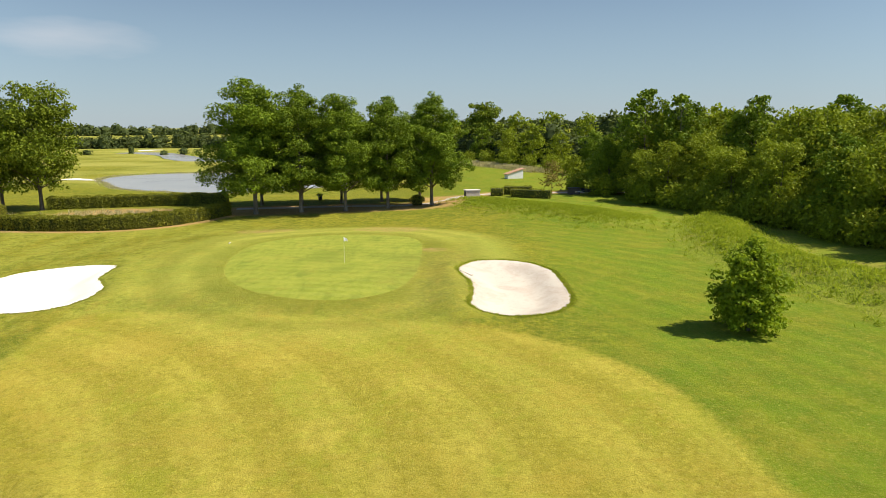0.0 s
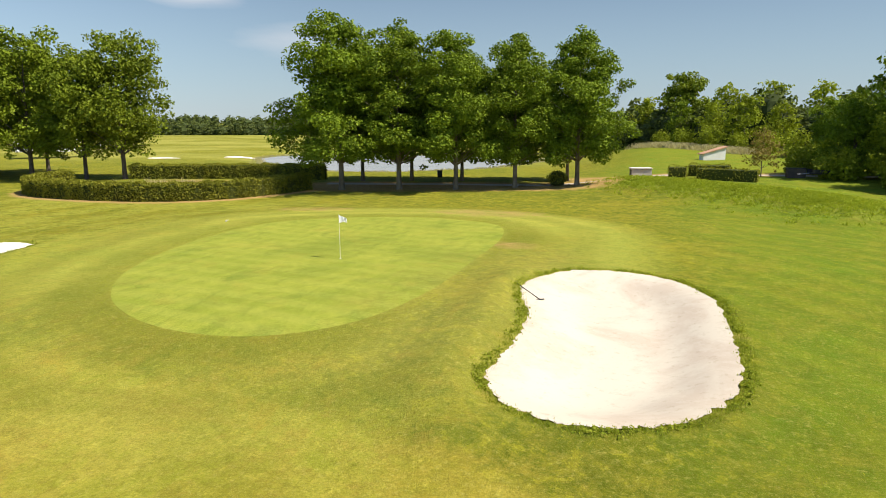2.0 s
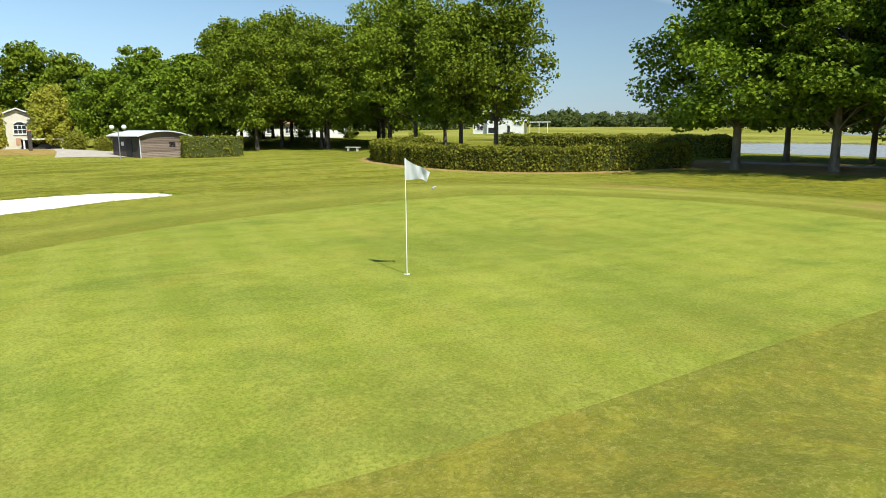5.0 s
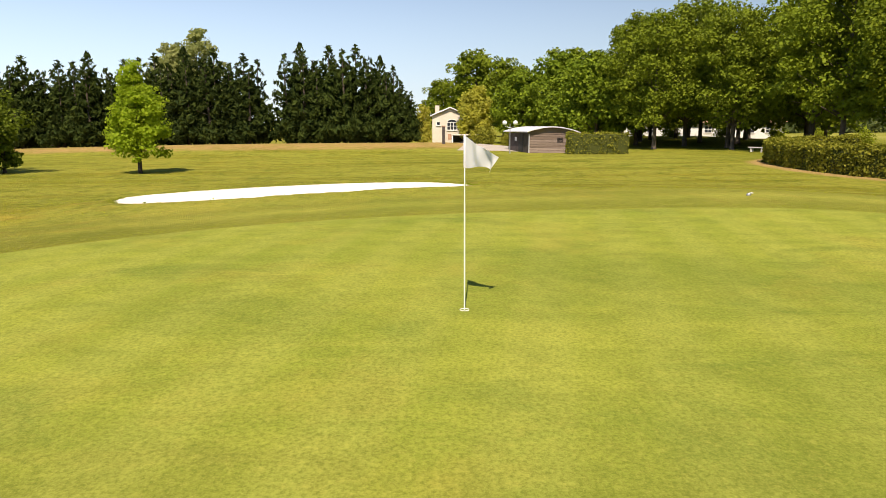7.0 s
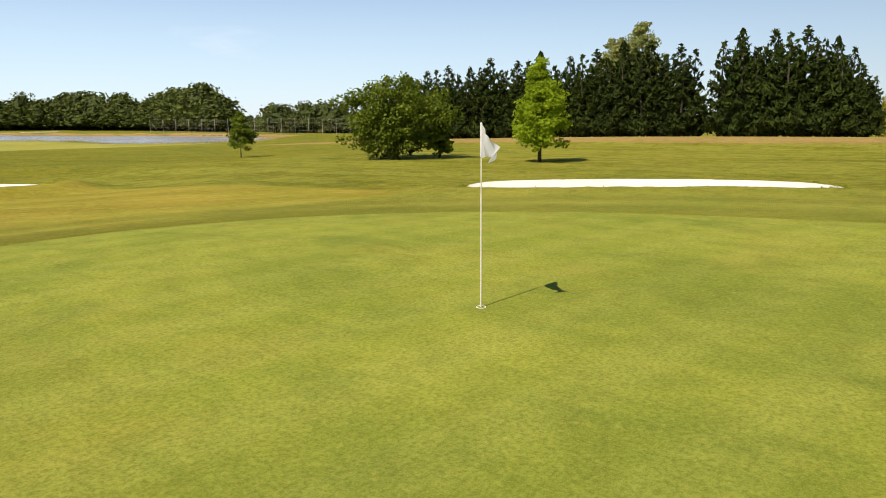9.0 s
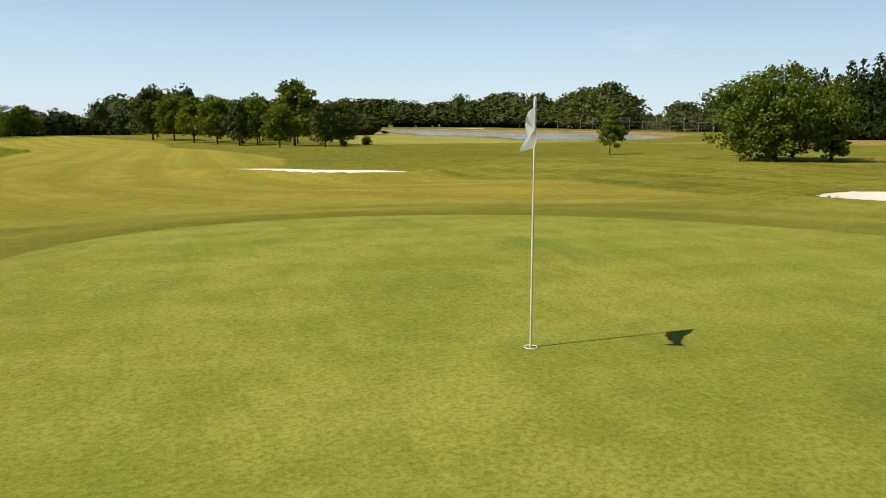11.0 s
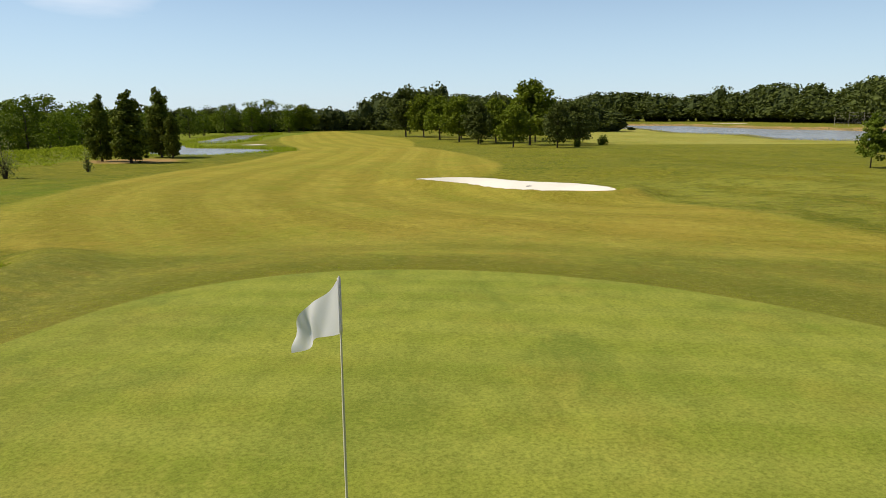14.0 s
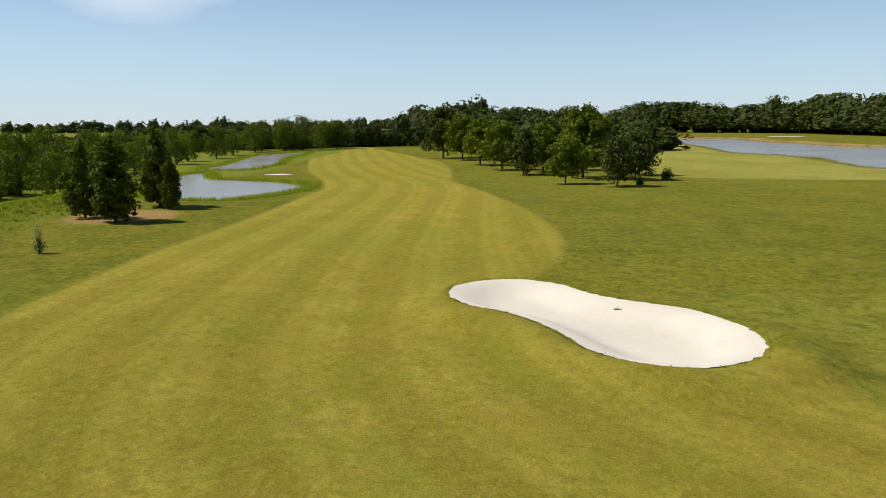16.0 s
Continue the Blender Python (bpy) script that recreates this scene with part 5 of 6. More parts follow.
treeline([(-170, 340), (-120, 360), (-40, 350)], "scattered trees between far fairways", 16.0, 4.5, FAR, 1, 9)
treeline([(0, 300), (60, 280), (120, 240), (160, 170), (150, 90), (130, 30)], "woodland rising behind the northern field", 8.0, 13, FAR, 2, 10)
treeline([(-300, 130), (-320, 200), (-330, 300)], "far trees beyond the white clubhouse", 9.0, 11, FAR, 2, 11)
treeline([(-4, 216), (10, 204), (22, 190), (32, 174), (40, 156), (43, 138), (41, 122)], "dense green wood along the northern field", 5.0, 9.0, MIDDLE, 2, 15, 5.0)
treeline([(-150, -30), (-180, -55), (-215, -60)], "trees behind the conifer screen", 8.0, 13, FAR, 2, 12)
treeline([(-900, -300), (-700, -600), (-300, -800), (100, -850), (500, -700), (800, -300), (900, 100), (800, 500), (400, 800), (-100, 900), (-600, 700), (-900, 300), (-950, 0)], "distant low woods along the horizon", 11.0, 15, FARTHER, 2, 13, 25.0)


# ---- tall grass, reeds and bunker lips ----
def blades(name, label, places, height, width, material, seed, per=5, spread=0.12):
    """Tufts of bent blades as one mesh."""
    r = np.random.default_rng(seed)
    p = np.repeat(np.asarray(places, float), per, 0)
    n = len(p)
    p[:, :2] += r.normal(size=(n, 2)) * spread
    w = r.random(n) * 6.283
    side = np.stack([np.cos(w), np.sin(w), 0 * w], 1)
    tip = np.stack([r.normal(size=n) * 0.45, r.normal(size=n) * 0.45, np.ones(n)], 1)
    h = height * (0.45 + 0.8 * r.random((n, 1)))
    half = width * (0.6 + 0.8 * r.random((n, 1)))
    top = p + tip * h
    verts = np.stack([p - side * half, p + side * half, top + side * half * 0.25, top - side * half * 0.25], 1).reshape(-1, 3)
    normals = unit(np.stack([r.normal(size=n) * 0.3, r.normal(size=n) * 0.3, np.ones(n)], 1))
    me = mesh_arrays(name, verts, np.arange(4 * n).reshape(-1, 4), material, False, np.repeat(normals, 4, 0))
    return tagged(new(name, me), label, "grass", "", "stuff")


def scatter_line(line, count, across, seed, offset=0.0):
    r = np.random.default_rng(seed)
    along = np.concatenate([[0], np.cumsum(np.hypot(*np.diff(line, axis=0).T))])
    s = r.random(count) * along[-1]
    x, y = np.interp(s, along, line[:, 0]), np.interp(s, along, line[:, 1])
    x, y = x + r.normal(size=count) * across + offset, y + r.normal(size=count) * across
    return np.column_stack([x, y, [land_at(a, b) - 0.02 for a, b in zip(x, y)]])


blades("berm_grass", "tall unmown green and straw grass on a bank", scatter_line(BERM, 7000, 2.2, 21), 0.34, 0.03, M_TALL, 22, 5, 0.22)
blades("mound_grass", "long green weeds on a low mound", scatter_line(MOUND, 3000, 2.0, 23), 0.20, 0.025, M_TALL, 24, 5, 0.2)


def tussocks(name, label, places, radius, size, per, material, seed):
    """Rounded clumps of long grass and weeds as one mesh."""
    r = np.random.default_rng(seed)
    n = len(places)
    v, f, soft = leaves(r, np.asarray(places) + np.array([0, 0, 0.24 * radius]), radius * (0.4 + 0.9 * r.random(n)), np.full(n, per), size, 0.4, 0.3, 0.7, -0.3, 0.2)
    return tagged(new(name, mesh_arrays(name, v, f, material, False, soft)), label, "grass", "", "stuff")


tussocks("berm_weeds", "lush clumps of weeds and long grass on a bank", scatter_line(BERM, 2600, 2.2, 25), 0.42, 0.26, 16, M_TALL, 26)
tussocks("mound_weeds", "low clumps of green weeds on a mound", scatter_line(MOUND, 2300, 2.7, 27), 0.34, 0.20, 14, M_TALL, 28)


def scatter_field(x0, x1, y0, y1, count, seed, clear=0.6):
    """Places on the rough of a rectangle, outside the mown and sandy outlines, in loose patches."""
    r = np.random.default_rng(seed)
    x, y = r.uniform(x0, x1, count * 2), r.uniform(y0, y1, count * 2)
    keep = np.sin(x * 0.45 + 1.1 * np.sin(y * 0.23)) + np.sin(y * 0.52 + 0.9 * np.sin(x * 0.31)) + r.normal(size=len(x)) * 0.9 > 0
    keep &= (signed(x, y, FAIRWAY, 5) > 0.4) & (signed(x, y, GREEN, 8) > 6.0)
    for ring in SANDS:
        keep &= signed(x, y, ring, 5) > clear
    x, y = x[keep][:count], y[keep][:count]
    return np.column_stack([x, y, [land_at(a, b) - 0.03 for a, b in zip(x, y)]])


tussocks("rough_tufts", "low tufts and clover in the western rough", scatter_field(-46, -19, 18, 80, 13000, 29), 0.055, 0.050, 6, M_TUFT, 33)
tussocks("rough_tufts", "low weedy tufts in the rough beside the fairway", scatter_field(-50, -12, -45, 22, 12000, 34), 0.07, 0.065, 5, M_TUFT, 35)
tussocks("rough_tufts", "fine green tufts in the rough near the lone shrub", scatter_field(9, 27, 14, 80, 6000, 36), 0.055, 0.055, 5, M_TUFT, 37)


def outward(ring, gap):
    """An outline pushed outwards by a gap."""
    t = np.roll(ring, -3, 0) - np.roll(ring, 3, 0)
    t /= np.hypot(t[:, 0], t[:, 1])[:, None]
    n = np.column_stack([t[:, 1], -t[:, 0]])
    area = sum(a[0] * b[1] - a[1] * b[0] for a, b in zip(ring, np.roll(ring, -1, 0)))
    ring = ring + n * (gap if area > 0 else -gap)
    return np.vstack([ring, ring[:1]])


def lip_weeds(ring, count, seed, size):
    """Low leafy weeds growing over a bunker's edge in uneven patches."""
    r = np.random.default_rng(seed)
    loop = outward(ring, 0.20)
    along = np.concatenate([[0], np.cumsum(np.hypot(*np.diff(loop, axis=0).T))])
    s = r.random(count * 3) * along[-1]
    dense = 0.5 + 0.35 * np.sin(s * 1.1 + seed) + 0.35 * np.sin(s * 2.9 + 1)
    s = s[dense > r.random(len(s))][:count]
    x, y = np.interp(s, along, loop[:, 0]) + r.normal(size=len(s)) * 0.11, np.interp(s, along, loop[:, 1]) + r.normal(size=len(s)) * 0.11
    z = np.array([land_at(a, b) for a, b in zip(x, y)]) + 0.05
    v, f, n = leaves(r, np.column_stack([x, y, z]), 0.09 * (0.5 + r.random(len(s))), np.full(len(s), 9), size, 0.5, 0.5)
    tagged(new("lip_weeds", mesh_arrays("lip_weeds", v, f, M_LIP, False, n)), "low leafy green weeds along a bunker lip", "weeds", "", "stuff")


for k, ring in enumerate(SANDS):
    blades("lip_grass", "ragged weedy grass along a bunker lip", scatter_line(outward(ring, 0.20), (1800, 1000, 1000)[k], 0.09, 30 + k), (0.085, 0.05, 0.05)[k], 0.010, M_LIP, 40 + k, 5, 0.09)
    lip_weeds(ring, (360, 60, 60)[k], 80 + k, (0.065, 0.06, 0.06)[k])
blades("collar_grass", "longer cut of grass round the putting green", scatter_line(outward(GREEN, 0.45), 9000, 0.28, 90), 0.030, 0.006, M_TUFT, 91, 4, 0.05)
for k, (ring, count, mat, tall) in enumerate(((POND_SOUTH, 2200, M_TALL, 0.6), (POND_BACK, 1200, M_TALL, 0.7), (LAKE_NORTH, 2200, M_STRAW, 0.32), (LAKE_WEST, 2200, M_STRAW, 0.5))):
    loop = np.vstack([ring, ring[:1]])
    c = ring.mean(0)
    blades("bank_reeds", "reeds and long grass on a water's edge", scatter_line(c + (loop - c) * 1.02, count, 0.7, 50 + k), tall, 0.06, mat, 60 + k, 5, 0.4)
bed = np.random.default_rng(75)
bed_xy = np.column_stack([-44.5 + bed.normal(size=260) * 4.2, 92.5 + bed.normal(size=260) * 2.0])
blades("flower_bed_stalks", "dry reddish stalks of an old flower bed", np.column_stack([bed_xy, [land_at(*q) for q in bed_xy]]), 0.42, 0.04, M_STRAW, 76, 6, 0.2)
blades("straw_grass", "pale dry reeds along the northern wood", scatter_line(open_curve([(2.5, 198), (8, 186), (13, 173), (18, 163), (21.5, 155.5)]), 1300, 1.0, 71), 0.9, 0.07, M_STRAW, 72, 5, 0.6)


def far_bunkers():
    for x, y, a, b in ((27.0, -90.5, 2.4, 1.3), (-91.5, -230, 4.0, 2.4), (-95, 184, 4.5, 3.0), (-165, 400, 8, 4), (-112, 176, 4, 2.5), (-60, 330, 7, 3.5), (-188, -350, 10, 3)):
        w = np.linspace(0, 2 * math.pi, 25)[:-1]
        ring = np.column_stack([x + a * np.cos(w) * (1 + 0.15 * np.sin(2 * w + x)), y + b * np.sin(w) * (1 + 0.2 * np.cos(3 * w))])
        ob = sheet_in("bunker", ring, lambda px, py, d: np.array([land_at(u, v) for u, v in zip(px, py)]) + 0.06 + 0.12 * ease(0, -0.8, d), M_SAND, 1.0)
        tagged(ob, "far pale sand bunker in mown grass", "sand bunker", "far bunkers", "structure")


far_bunkers()


# ---- hedges ----
def hedge(name, line, width, height, label, seed, density=55, group=""):
    """A clipped hedge along a line: shade-dark core under a skin of small leaves."""
    r = np.random.default_rng(seed)
    ob = thing(name, line[0][0], line[0][1], land_at(*line[0]), label, "hedge", 0, group)
    o = np.array([line[0][0], line[0][1], land_at(*line[0])])
    normals = []
    for i in range(len(line)):
        d = line[min(i + 1, len(line) - 1)] - line[max(i - 1, 0)]
        normals.append(np.array([-d[1], d[0]]) / (np.hypot(*d) + 1e-9))
    verts, faces = [], []
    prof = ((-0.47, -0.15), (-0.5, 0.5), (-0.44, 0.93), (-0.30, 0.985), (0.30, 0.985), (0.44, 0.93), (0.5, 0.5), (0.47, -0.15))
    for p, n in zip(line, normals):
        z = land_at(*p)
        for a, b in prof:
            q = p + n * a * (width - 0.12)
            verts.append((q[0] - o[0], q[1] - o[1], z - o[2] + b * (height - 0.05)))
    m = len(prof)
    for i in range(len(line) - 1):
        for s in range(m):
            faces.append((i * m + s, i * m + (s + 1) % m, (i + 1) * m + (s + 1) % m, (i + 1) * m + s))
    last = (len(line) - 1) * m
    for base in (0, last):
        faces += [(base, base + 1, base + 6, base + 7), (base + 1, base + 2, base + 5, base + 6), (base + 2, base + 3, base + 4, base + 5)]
    part("core", mesh_arrays("core", verts, faces, M_HEDGE_SHADE), ob)
    along = np.concatenate([[0], np.cumsum(np.hypot(*np.diff(line, axis=0).T))])
    n = int(along[-1] * (2 * height + width) * density)
    s = r.random(n) * along[-1]
    g = r.random(n) * (2 * height + width)
    side = np.where(g < height, -1.0, np.where(g > height + width, 1.0, 0.0))
    across = np.where(side == 0, g - height - width / 2, side * width / 2)
    up = np.where(side == 0, height, np.where(side < 0, g, 2 * height + width - g))
    cx, cy = np.interp(s, along, line[:, 0]), np.interp(s, along, line[:, 1])
    nx, ny = np.interp(s, along, np.array(normals)[:, 0]), np.interp(s, along, np.array(normals)[:, 1])
    wob = 0.07 * np.sin(s * 1.9 + 1) + 0.05 * np.sin(s * 4.3) + r.normal(size=n) * 0.05
    across = across + np.where(side == 0, 0, side * wob)
    up = up + np.where(side == 0, wob, 0)
    ends = r.random(n) < (width * 2 / (along[-1] + width * 2))
    flip = r.random(n) < 0.5
    k = np.where(flip, 0, along[-1])
    cx = np.where(ends, np.interp(k, along, line[:, 0]), cx)
    cy = np.where(ends, np.interp(k, along, line[:, 1]), cy)
    across = np.where(ends, (r.random(n) - 0.5) * width, across)
    up = np.where(ends, r.random(n) * height, up)
    px, py = cx + nx * across, cy + ny * across
    gz = np.array([land_at(*q) for q in line])
    p = np.column_stack([px - o[0], py - o[1], np.interp(s, along, gz) - o[2] + up])
    face = np.column_stack([nx * side, ny * side, (side == 0) * 1.0])
    v, f, soft = leaves(r, p, np.full(n, 0.09), np.full(n, 1), 0.165, 0.5, 0.2, face=face)
    part("leaves", mesh_arrays("leaves", v, f, M_HEDGE, False, soft), ob)
    return ob


OVAL = "oval of clipped hedges"
hedge("hedge", HEDGE_LINE, 1.5, 1.62, "long curved clipped hedge with dry brown tips", 1, 170, OVAL)
hedge("hedge", open_curve([(-55.5, 98.8), (-47.5, 101.3), (-39.5, 103.2), (-31.6, 102.6)], 8), 1.5, 1.7, "clipped dark hedge behind a dry flower bed", 2, 130, OVAL)
hedge("hedge", open_curve([(-71.5, 69.6), (-71.2, 72.6), (-71.6, 75.6)], 6), 1.4, 2.1, "clipped hedge against the wooden hut", 3, 70)
hedge("hedge", open_curve([(10.6, 108.4), (13.4, 107.6), (16.4, 106.8)], 5), 1.3, 1.25, "bright green clipped hedge near the service yard", 4, 40)
hedge("hedge", open_curve([(7.6, 110.2), (9.4, 110.0)], 5), 1.5, 1.2, "short block of clipped green hedge", 5, 40)
hedge("hedge", open_curve([(9.8, 111.8), (14.0, 111.0)], 5), 1.2, 1.3, "clipped green hedge behind a shorter one", 6, 40)
hedge("hedge", open_curve([(-58.0, 91.5), (-62.0, 92.2)], 5), 1.2, 1.0, "low end of clipped hedge near oak trunks", 7, 34)


def topiary_ball(x, y, r):
    ob = thing("topiary_ball", x, y, land_at(x, y), "dark clipped ball of box beside a plane trunk", "shrub")
    # core coloured dark for the shade inside the ball
    part("core", revolve("core", [(0.01, 0), (r * 0.8, 0.05), (r * 0.93, r * 0.8), (r * 0.7, r * 1.55), (0.01, r * 1.85)], M_HEDGE_SHADE), ob)
    q = np.random.default_rng(9)
    v, f, n = leaves(q, np.array([(0, 0, r * 0.95)]), np.array([r]), np.array([1500]), 0.14, 0.4)
    part("leaves", mesh_arrays("leaves", v, f, M_HEDGE, False, n), ob)


topiary_ball(-3.7, 100.6, 0.85)


# ---- the flag and what lies about ----
CUP = (-8.09, 56.69)


def flagstick():
    z = float(land(np.array([CUP[0]]), np.array([CUP[1]]))[0]) + 0.033
    ob = thing("flagstick", CUP[0], CUP[1], z, "thin cream flagstick with a white flag in the hole", "flag", 0)
    part("pole", revolve("pole", [(0.0095, -0.02), (0.0095, 1.3), (0.0075, 1.35), (0.0065, 2.125), (0.001, 2.13)], M_POLE, 10), ob)
    part("cup_rim", revolve("cup_rim", [(0.050, -0.01), (0.054, 0.004), (0.058, 0.005), (0.060, -0.008)], M_TRIM, 24), ob, "white rim of the hole")
    part("hole", revolve("hole", [(0.001, -0.008), (0.052, -0.006)], M_DARK, 24), ob, "dark hole")
    nx, nz = 26, 18
    away = np.array([0.62, 0.785])
    across = np.array([-0.785, 0.62])
    verts = []
    for i in range(nz + 1):
        for j in range(nx + 1):
            u, w = j / nx, i / nz
            reach = 0.43 * u
            ripple = 0.055 * u * math.sin(7.5 * u + 2.2 * w + 0.4) + 0.03 * u * math.sin(13 * u - 3 * w)
            drop = 0.25 * u**1.15 + 0.02 * math.sin(6 * u + w)
            h = 2.11 - 0.36 * w * (1 - 0.58 * u) - drop
            q = away * (reach * (1 - 0.12 * w * u) + 0.008) + across * ripple
            verts.append((q[0], q[1], h))
    faces = [(i * (nx + 1) + j, i * (nx + 1) + j + 1, (i + 1) * (nx + 1) + j + 1, (i + 1) * (nx + 1) + j) for i in range(nz) for j in range(nx)]
    part("flag", mesh_arrays("flag", verts, faces, M_FLAG, True), ob, "white cloth flag rippling in the wind")
    part("sleeve", revolve("sleeve", [(0.013, 1.74), (0.013, 2.115), (0.004, 2.12)], M_FLAG, 10), ob)


flagstick()


def rake(x, y, z, turn, tilt, wood):
    ob = new("rake")
    ob.matrix_basis = pose(x, y, z, 0, tilt, turn)
    tagged(ob, "wooden bunker rake lying on the sand", "rake")
    part("handle", tubes("handle", [([(0, 0, 0.03), (-0.9, 0, 0.02), (-1.75, 0, 0.03)], [0.018, 0.018, 0.016])], wood, 7), ob)
    part("head", box("head", -0.025, -0.20, 0.0, 0.025, 0.20, 0.04, M_DARK, 0.01), ob)
    for i in range(7):
        part("tooth", tubes("tooth", [([(0.0, -0.18 + i * 0.06, 0.02), (0.015, -0.18 + i * 0.06, -0.04)], [0.007, 0.003])], M_DARK, 5), ob)


def sand_z(ring, x, y):
    a, b = np.array([x]), np.array([y])
    return float(sand_height(a, b, signed(a, b, ring, 30))[0])


def lay_rake(ring, x, y, turn, wood):
    """Lay a rake with its head at a place, its handle's end on the sand or the lip."""
    w = radians(turn)
    z0 = sand_z(ring, x, y) - 0.005
    z1 = max(sand_z(ring, x - 1.75 * math.cos(w), y - 1.75 * math.sin(w)), z0) + 0.02
    rake(x, y, z0, turn, math.degrees(math.asin((z1 - z0) / 1.75)) , wood)


lay_rake(SAND_EAST, 2.15, 52.35, -50, M_DARKWOOD)
lay_rake(SAND_SOUTH, -16.0, 12.7, 76, M_DARKWOOD)


def sprinkler(x, y, size):
    ob = thing("sprinkler_head", x, y, land_at(x, y), "small pale irrigation head beside the green", "sprinkler", 30, "", size)
    part("body", revolve("body", [(0.10, 0), (0.11, 0.04), (0.09, 0.10), (0.05, 0.13), (0.001, 0.135)], M_METAL, 14), ob)
    part("nozzle", tubes("nozzle", [([(0, 0, 0.10), (0.16, 0, 0.15), (0.24, 0, 0.14)], [0.03, 0.03, 0.02])], M_TRIM, 8), ob)


sprinkler(-20.2, 65.5, 0.6)


def litter_bin(x, y):
    ob = thing("litter_bin", x, y, land_at(x, y), "dark slatted litter bin by the lake path", "bin")
    part("body", revolve("body", [(0.26, 0), (0.28, 0.05), (0.30, 0.85), (0.27, 0.86), (0.25, 0.3)], M_DARK, 14), ob)
    part("post", tubes("post", [([(0.3, 0, 0), (0.3, 0, 1.15)], [0.03, 0.03])], M_DARK, 8), ob)


litter_bin(-19.0, 108.5)


# ---- buildings ----
def gable(name, w, d, h, rise, material, overhang=0.35, thick=0.14):
    """A two-sided roof over w by d, eaves at h."""
    bm = bmesh.new()
    a, b = w / 2 + overhang, d / 2 + overhang
    e = rise * overhang / (w / 2)
    rows = []
    for y in (-b, b):
        rows.append([bm.verts.new(q) for q in ((-a, y, h - e), (0, y, h + rise), (a, y, h - e), (a, y, h - e + thick), (0, y, h + rise + thick * 1.2), (-a, y, h - e + thick))])
    for i in range(6):
        bm.faces.new((rows[0][i], rows[0][(i + 1) % 6], rows[1][(i + 1) % 6], rows[1][i]))
    bm.faces.new((rows[0][0], rows[0][1], rows[0][4], rows[0][5]))
    bm.faces.new((rows[0][1], rows[0][2], rows[0][3], rows[0][4]))
    bm.faces.new((rows[1][5], rows[1][4], rows[1][1], rows[1][0]))
    bm.faces.new((rows[1][4], rows[1][3], rows[1][2], rows[1][1]))
    return mesh_bm(name, bm, material)


def gable_walls(name, w, d, h, rise, material):
    bm = bmesh.new()
    rows = []
    for y in (-d / 2, d / 2):
        rows.append([bm.verts.new(q) for q in ((-w / 2, y, -0.4), (w / 2, y, -0.4), (w / 2, y, h), (0, y, h + rise), (-w / 2, y, h))])
    for i in range(5):
        bm.faces.new((rows[0][i], rows[0][(i + 1) % 5], rows[1][(i + 1) % 5], rows[1][i]))
    bm.faces.new(rows[0])
    bm.faces.new(rows[1])
    return mesh_bm(name, bm, material)


def window(parent, x, y, z, w, h, label="white-framed window", arch=False, bars=(1, 1)):
    """A window on a face that looks along -y: frame, panes and sill."""
    fr = part("window", box("window", x - w / 2, y - 0.03, z, x + w / 2, y + 0.06, z + h, M_GLASS, 0.0), parent, label)
    t = 0.07
    for q in ((x - w / 2 - t, z - t, x - w / 2, z + h + t), (x + w / 2, z - t, x + w / 2 + t, z + h + t), (x - w / 2, z + h, x + w / 2, z + h + t), (x - w / 2, z - t, x + w / 2, z)):
        part("frame", box("frame", q[0], y - 0.07, q[1], q[2], y + 0.05, q[3], M_TRIM, 0.0), fr)
    for i in range(bars[0]):
        bx = x - w / 2 + w * (i + 1) / (bars[0] + 1)
        part("glazing_bar", box("glazing_bar", bx - 0.03, y - 0.05, z, bx + 0.03, y - 0.031, z + h, M_TRIM, 0.0), fr)
    for i in range(bars[1]):
        bz = z + h * (i + 1) / (bars[1] + 1)
        part("glazing_bar", box("glazing_bar", x - w / 2, y - 0.049, bz - 0.03, x + w / 2, y - 0.0305, bz + 0.03, M_TRIM, 0.0), fr)
    part("sill", box("sill", x - w / 2 - 0.15, y - 0.14, z - 0.16, x + w / 2 + 0.15, y + 0.02, z - t, M_TRIM, 0.01), fr)
    if arch:
        n = 12
        pts = [(x + w / 2 * math.cos(math.pi * i / n), z + h + t + w * 0.30 * math.sin(math.pi * i / n)) for i in range(n + 1)]
        bm = bmesh.new()
        front = [bm.verts.new((px, y - 0.04, pz)) for px, pz in pts]
        back = [bm.verts.new((px, y + 0.05, pz)) for px, pz in pts]
        bm.faces.new(front)
        bm.faces.new(back[::-1])
        for i in range(n):
            bm.faces.new((front[i], front[i + 1], back[i + 1], back[i]))
        part("fanlight", mesh_bm("fanlight", bm, M_GLASS), fr)
        part("arch_trim", tubes("arch_trim", [([(px, y - 0.03, pz) for px, pz in pts], [0.06] * (n + 1))], M_TRIM, 6), fr)
    return fr


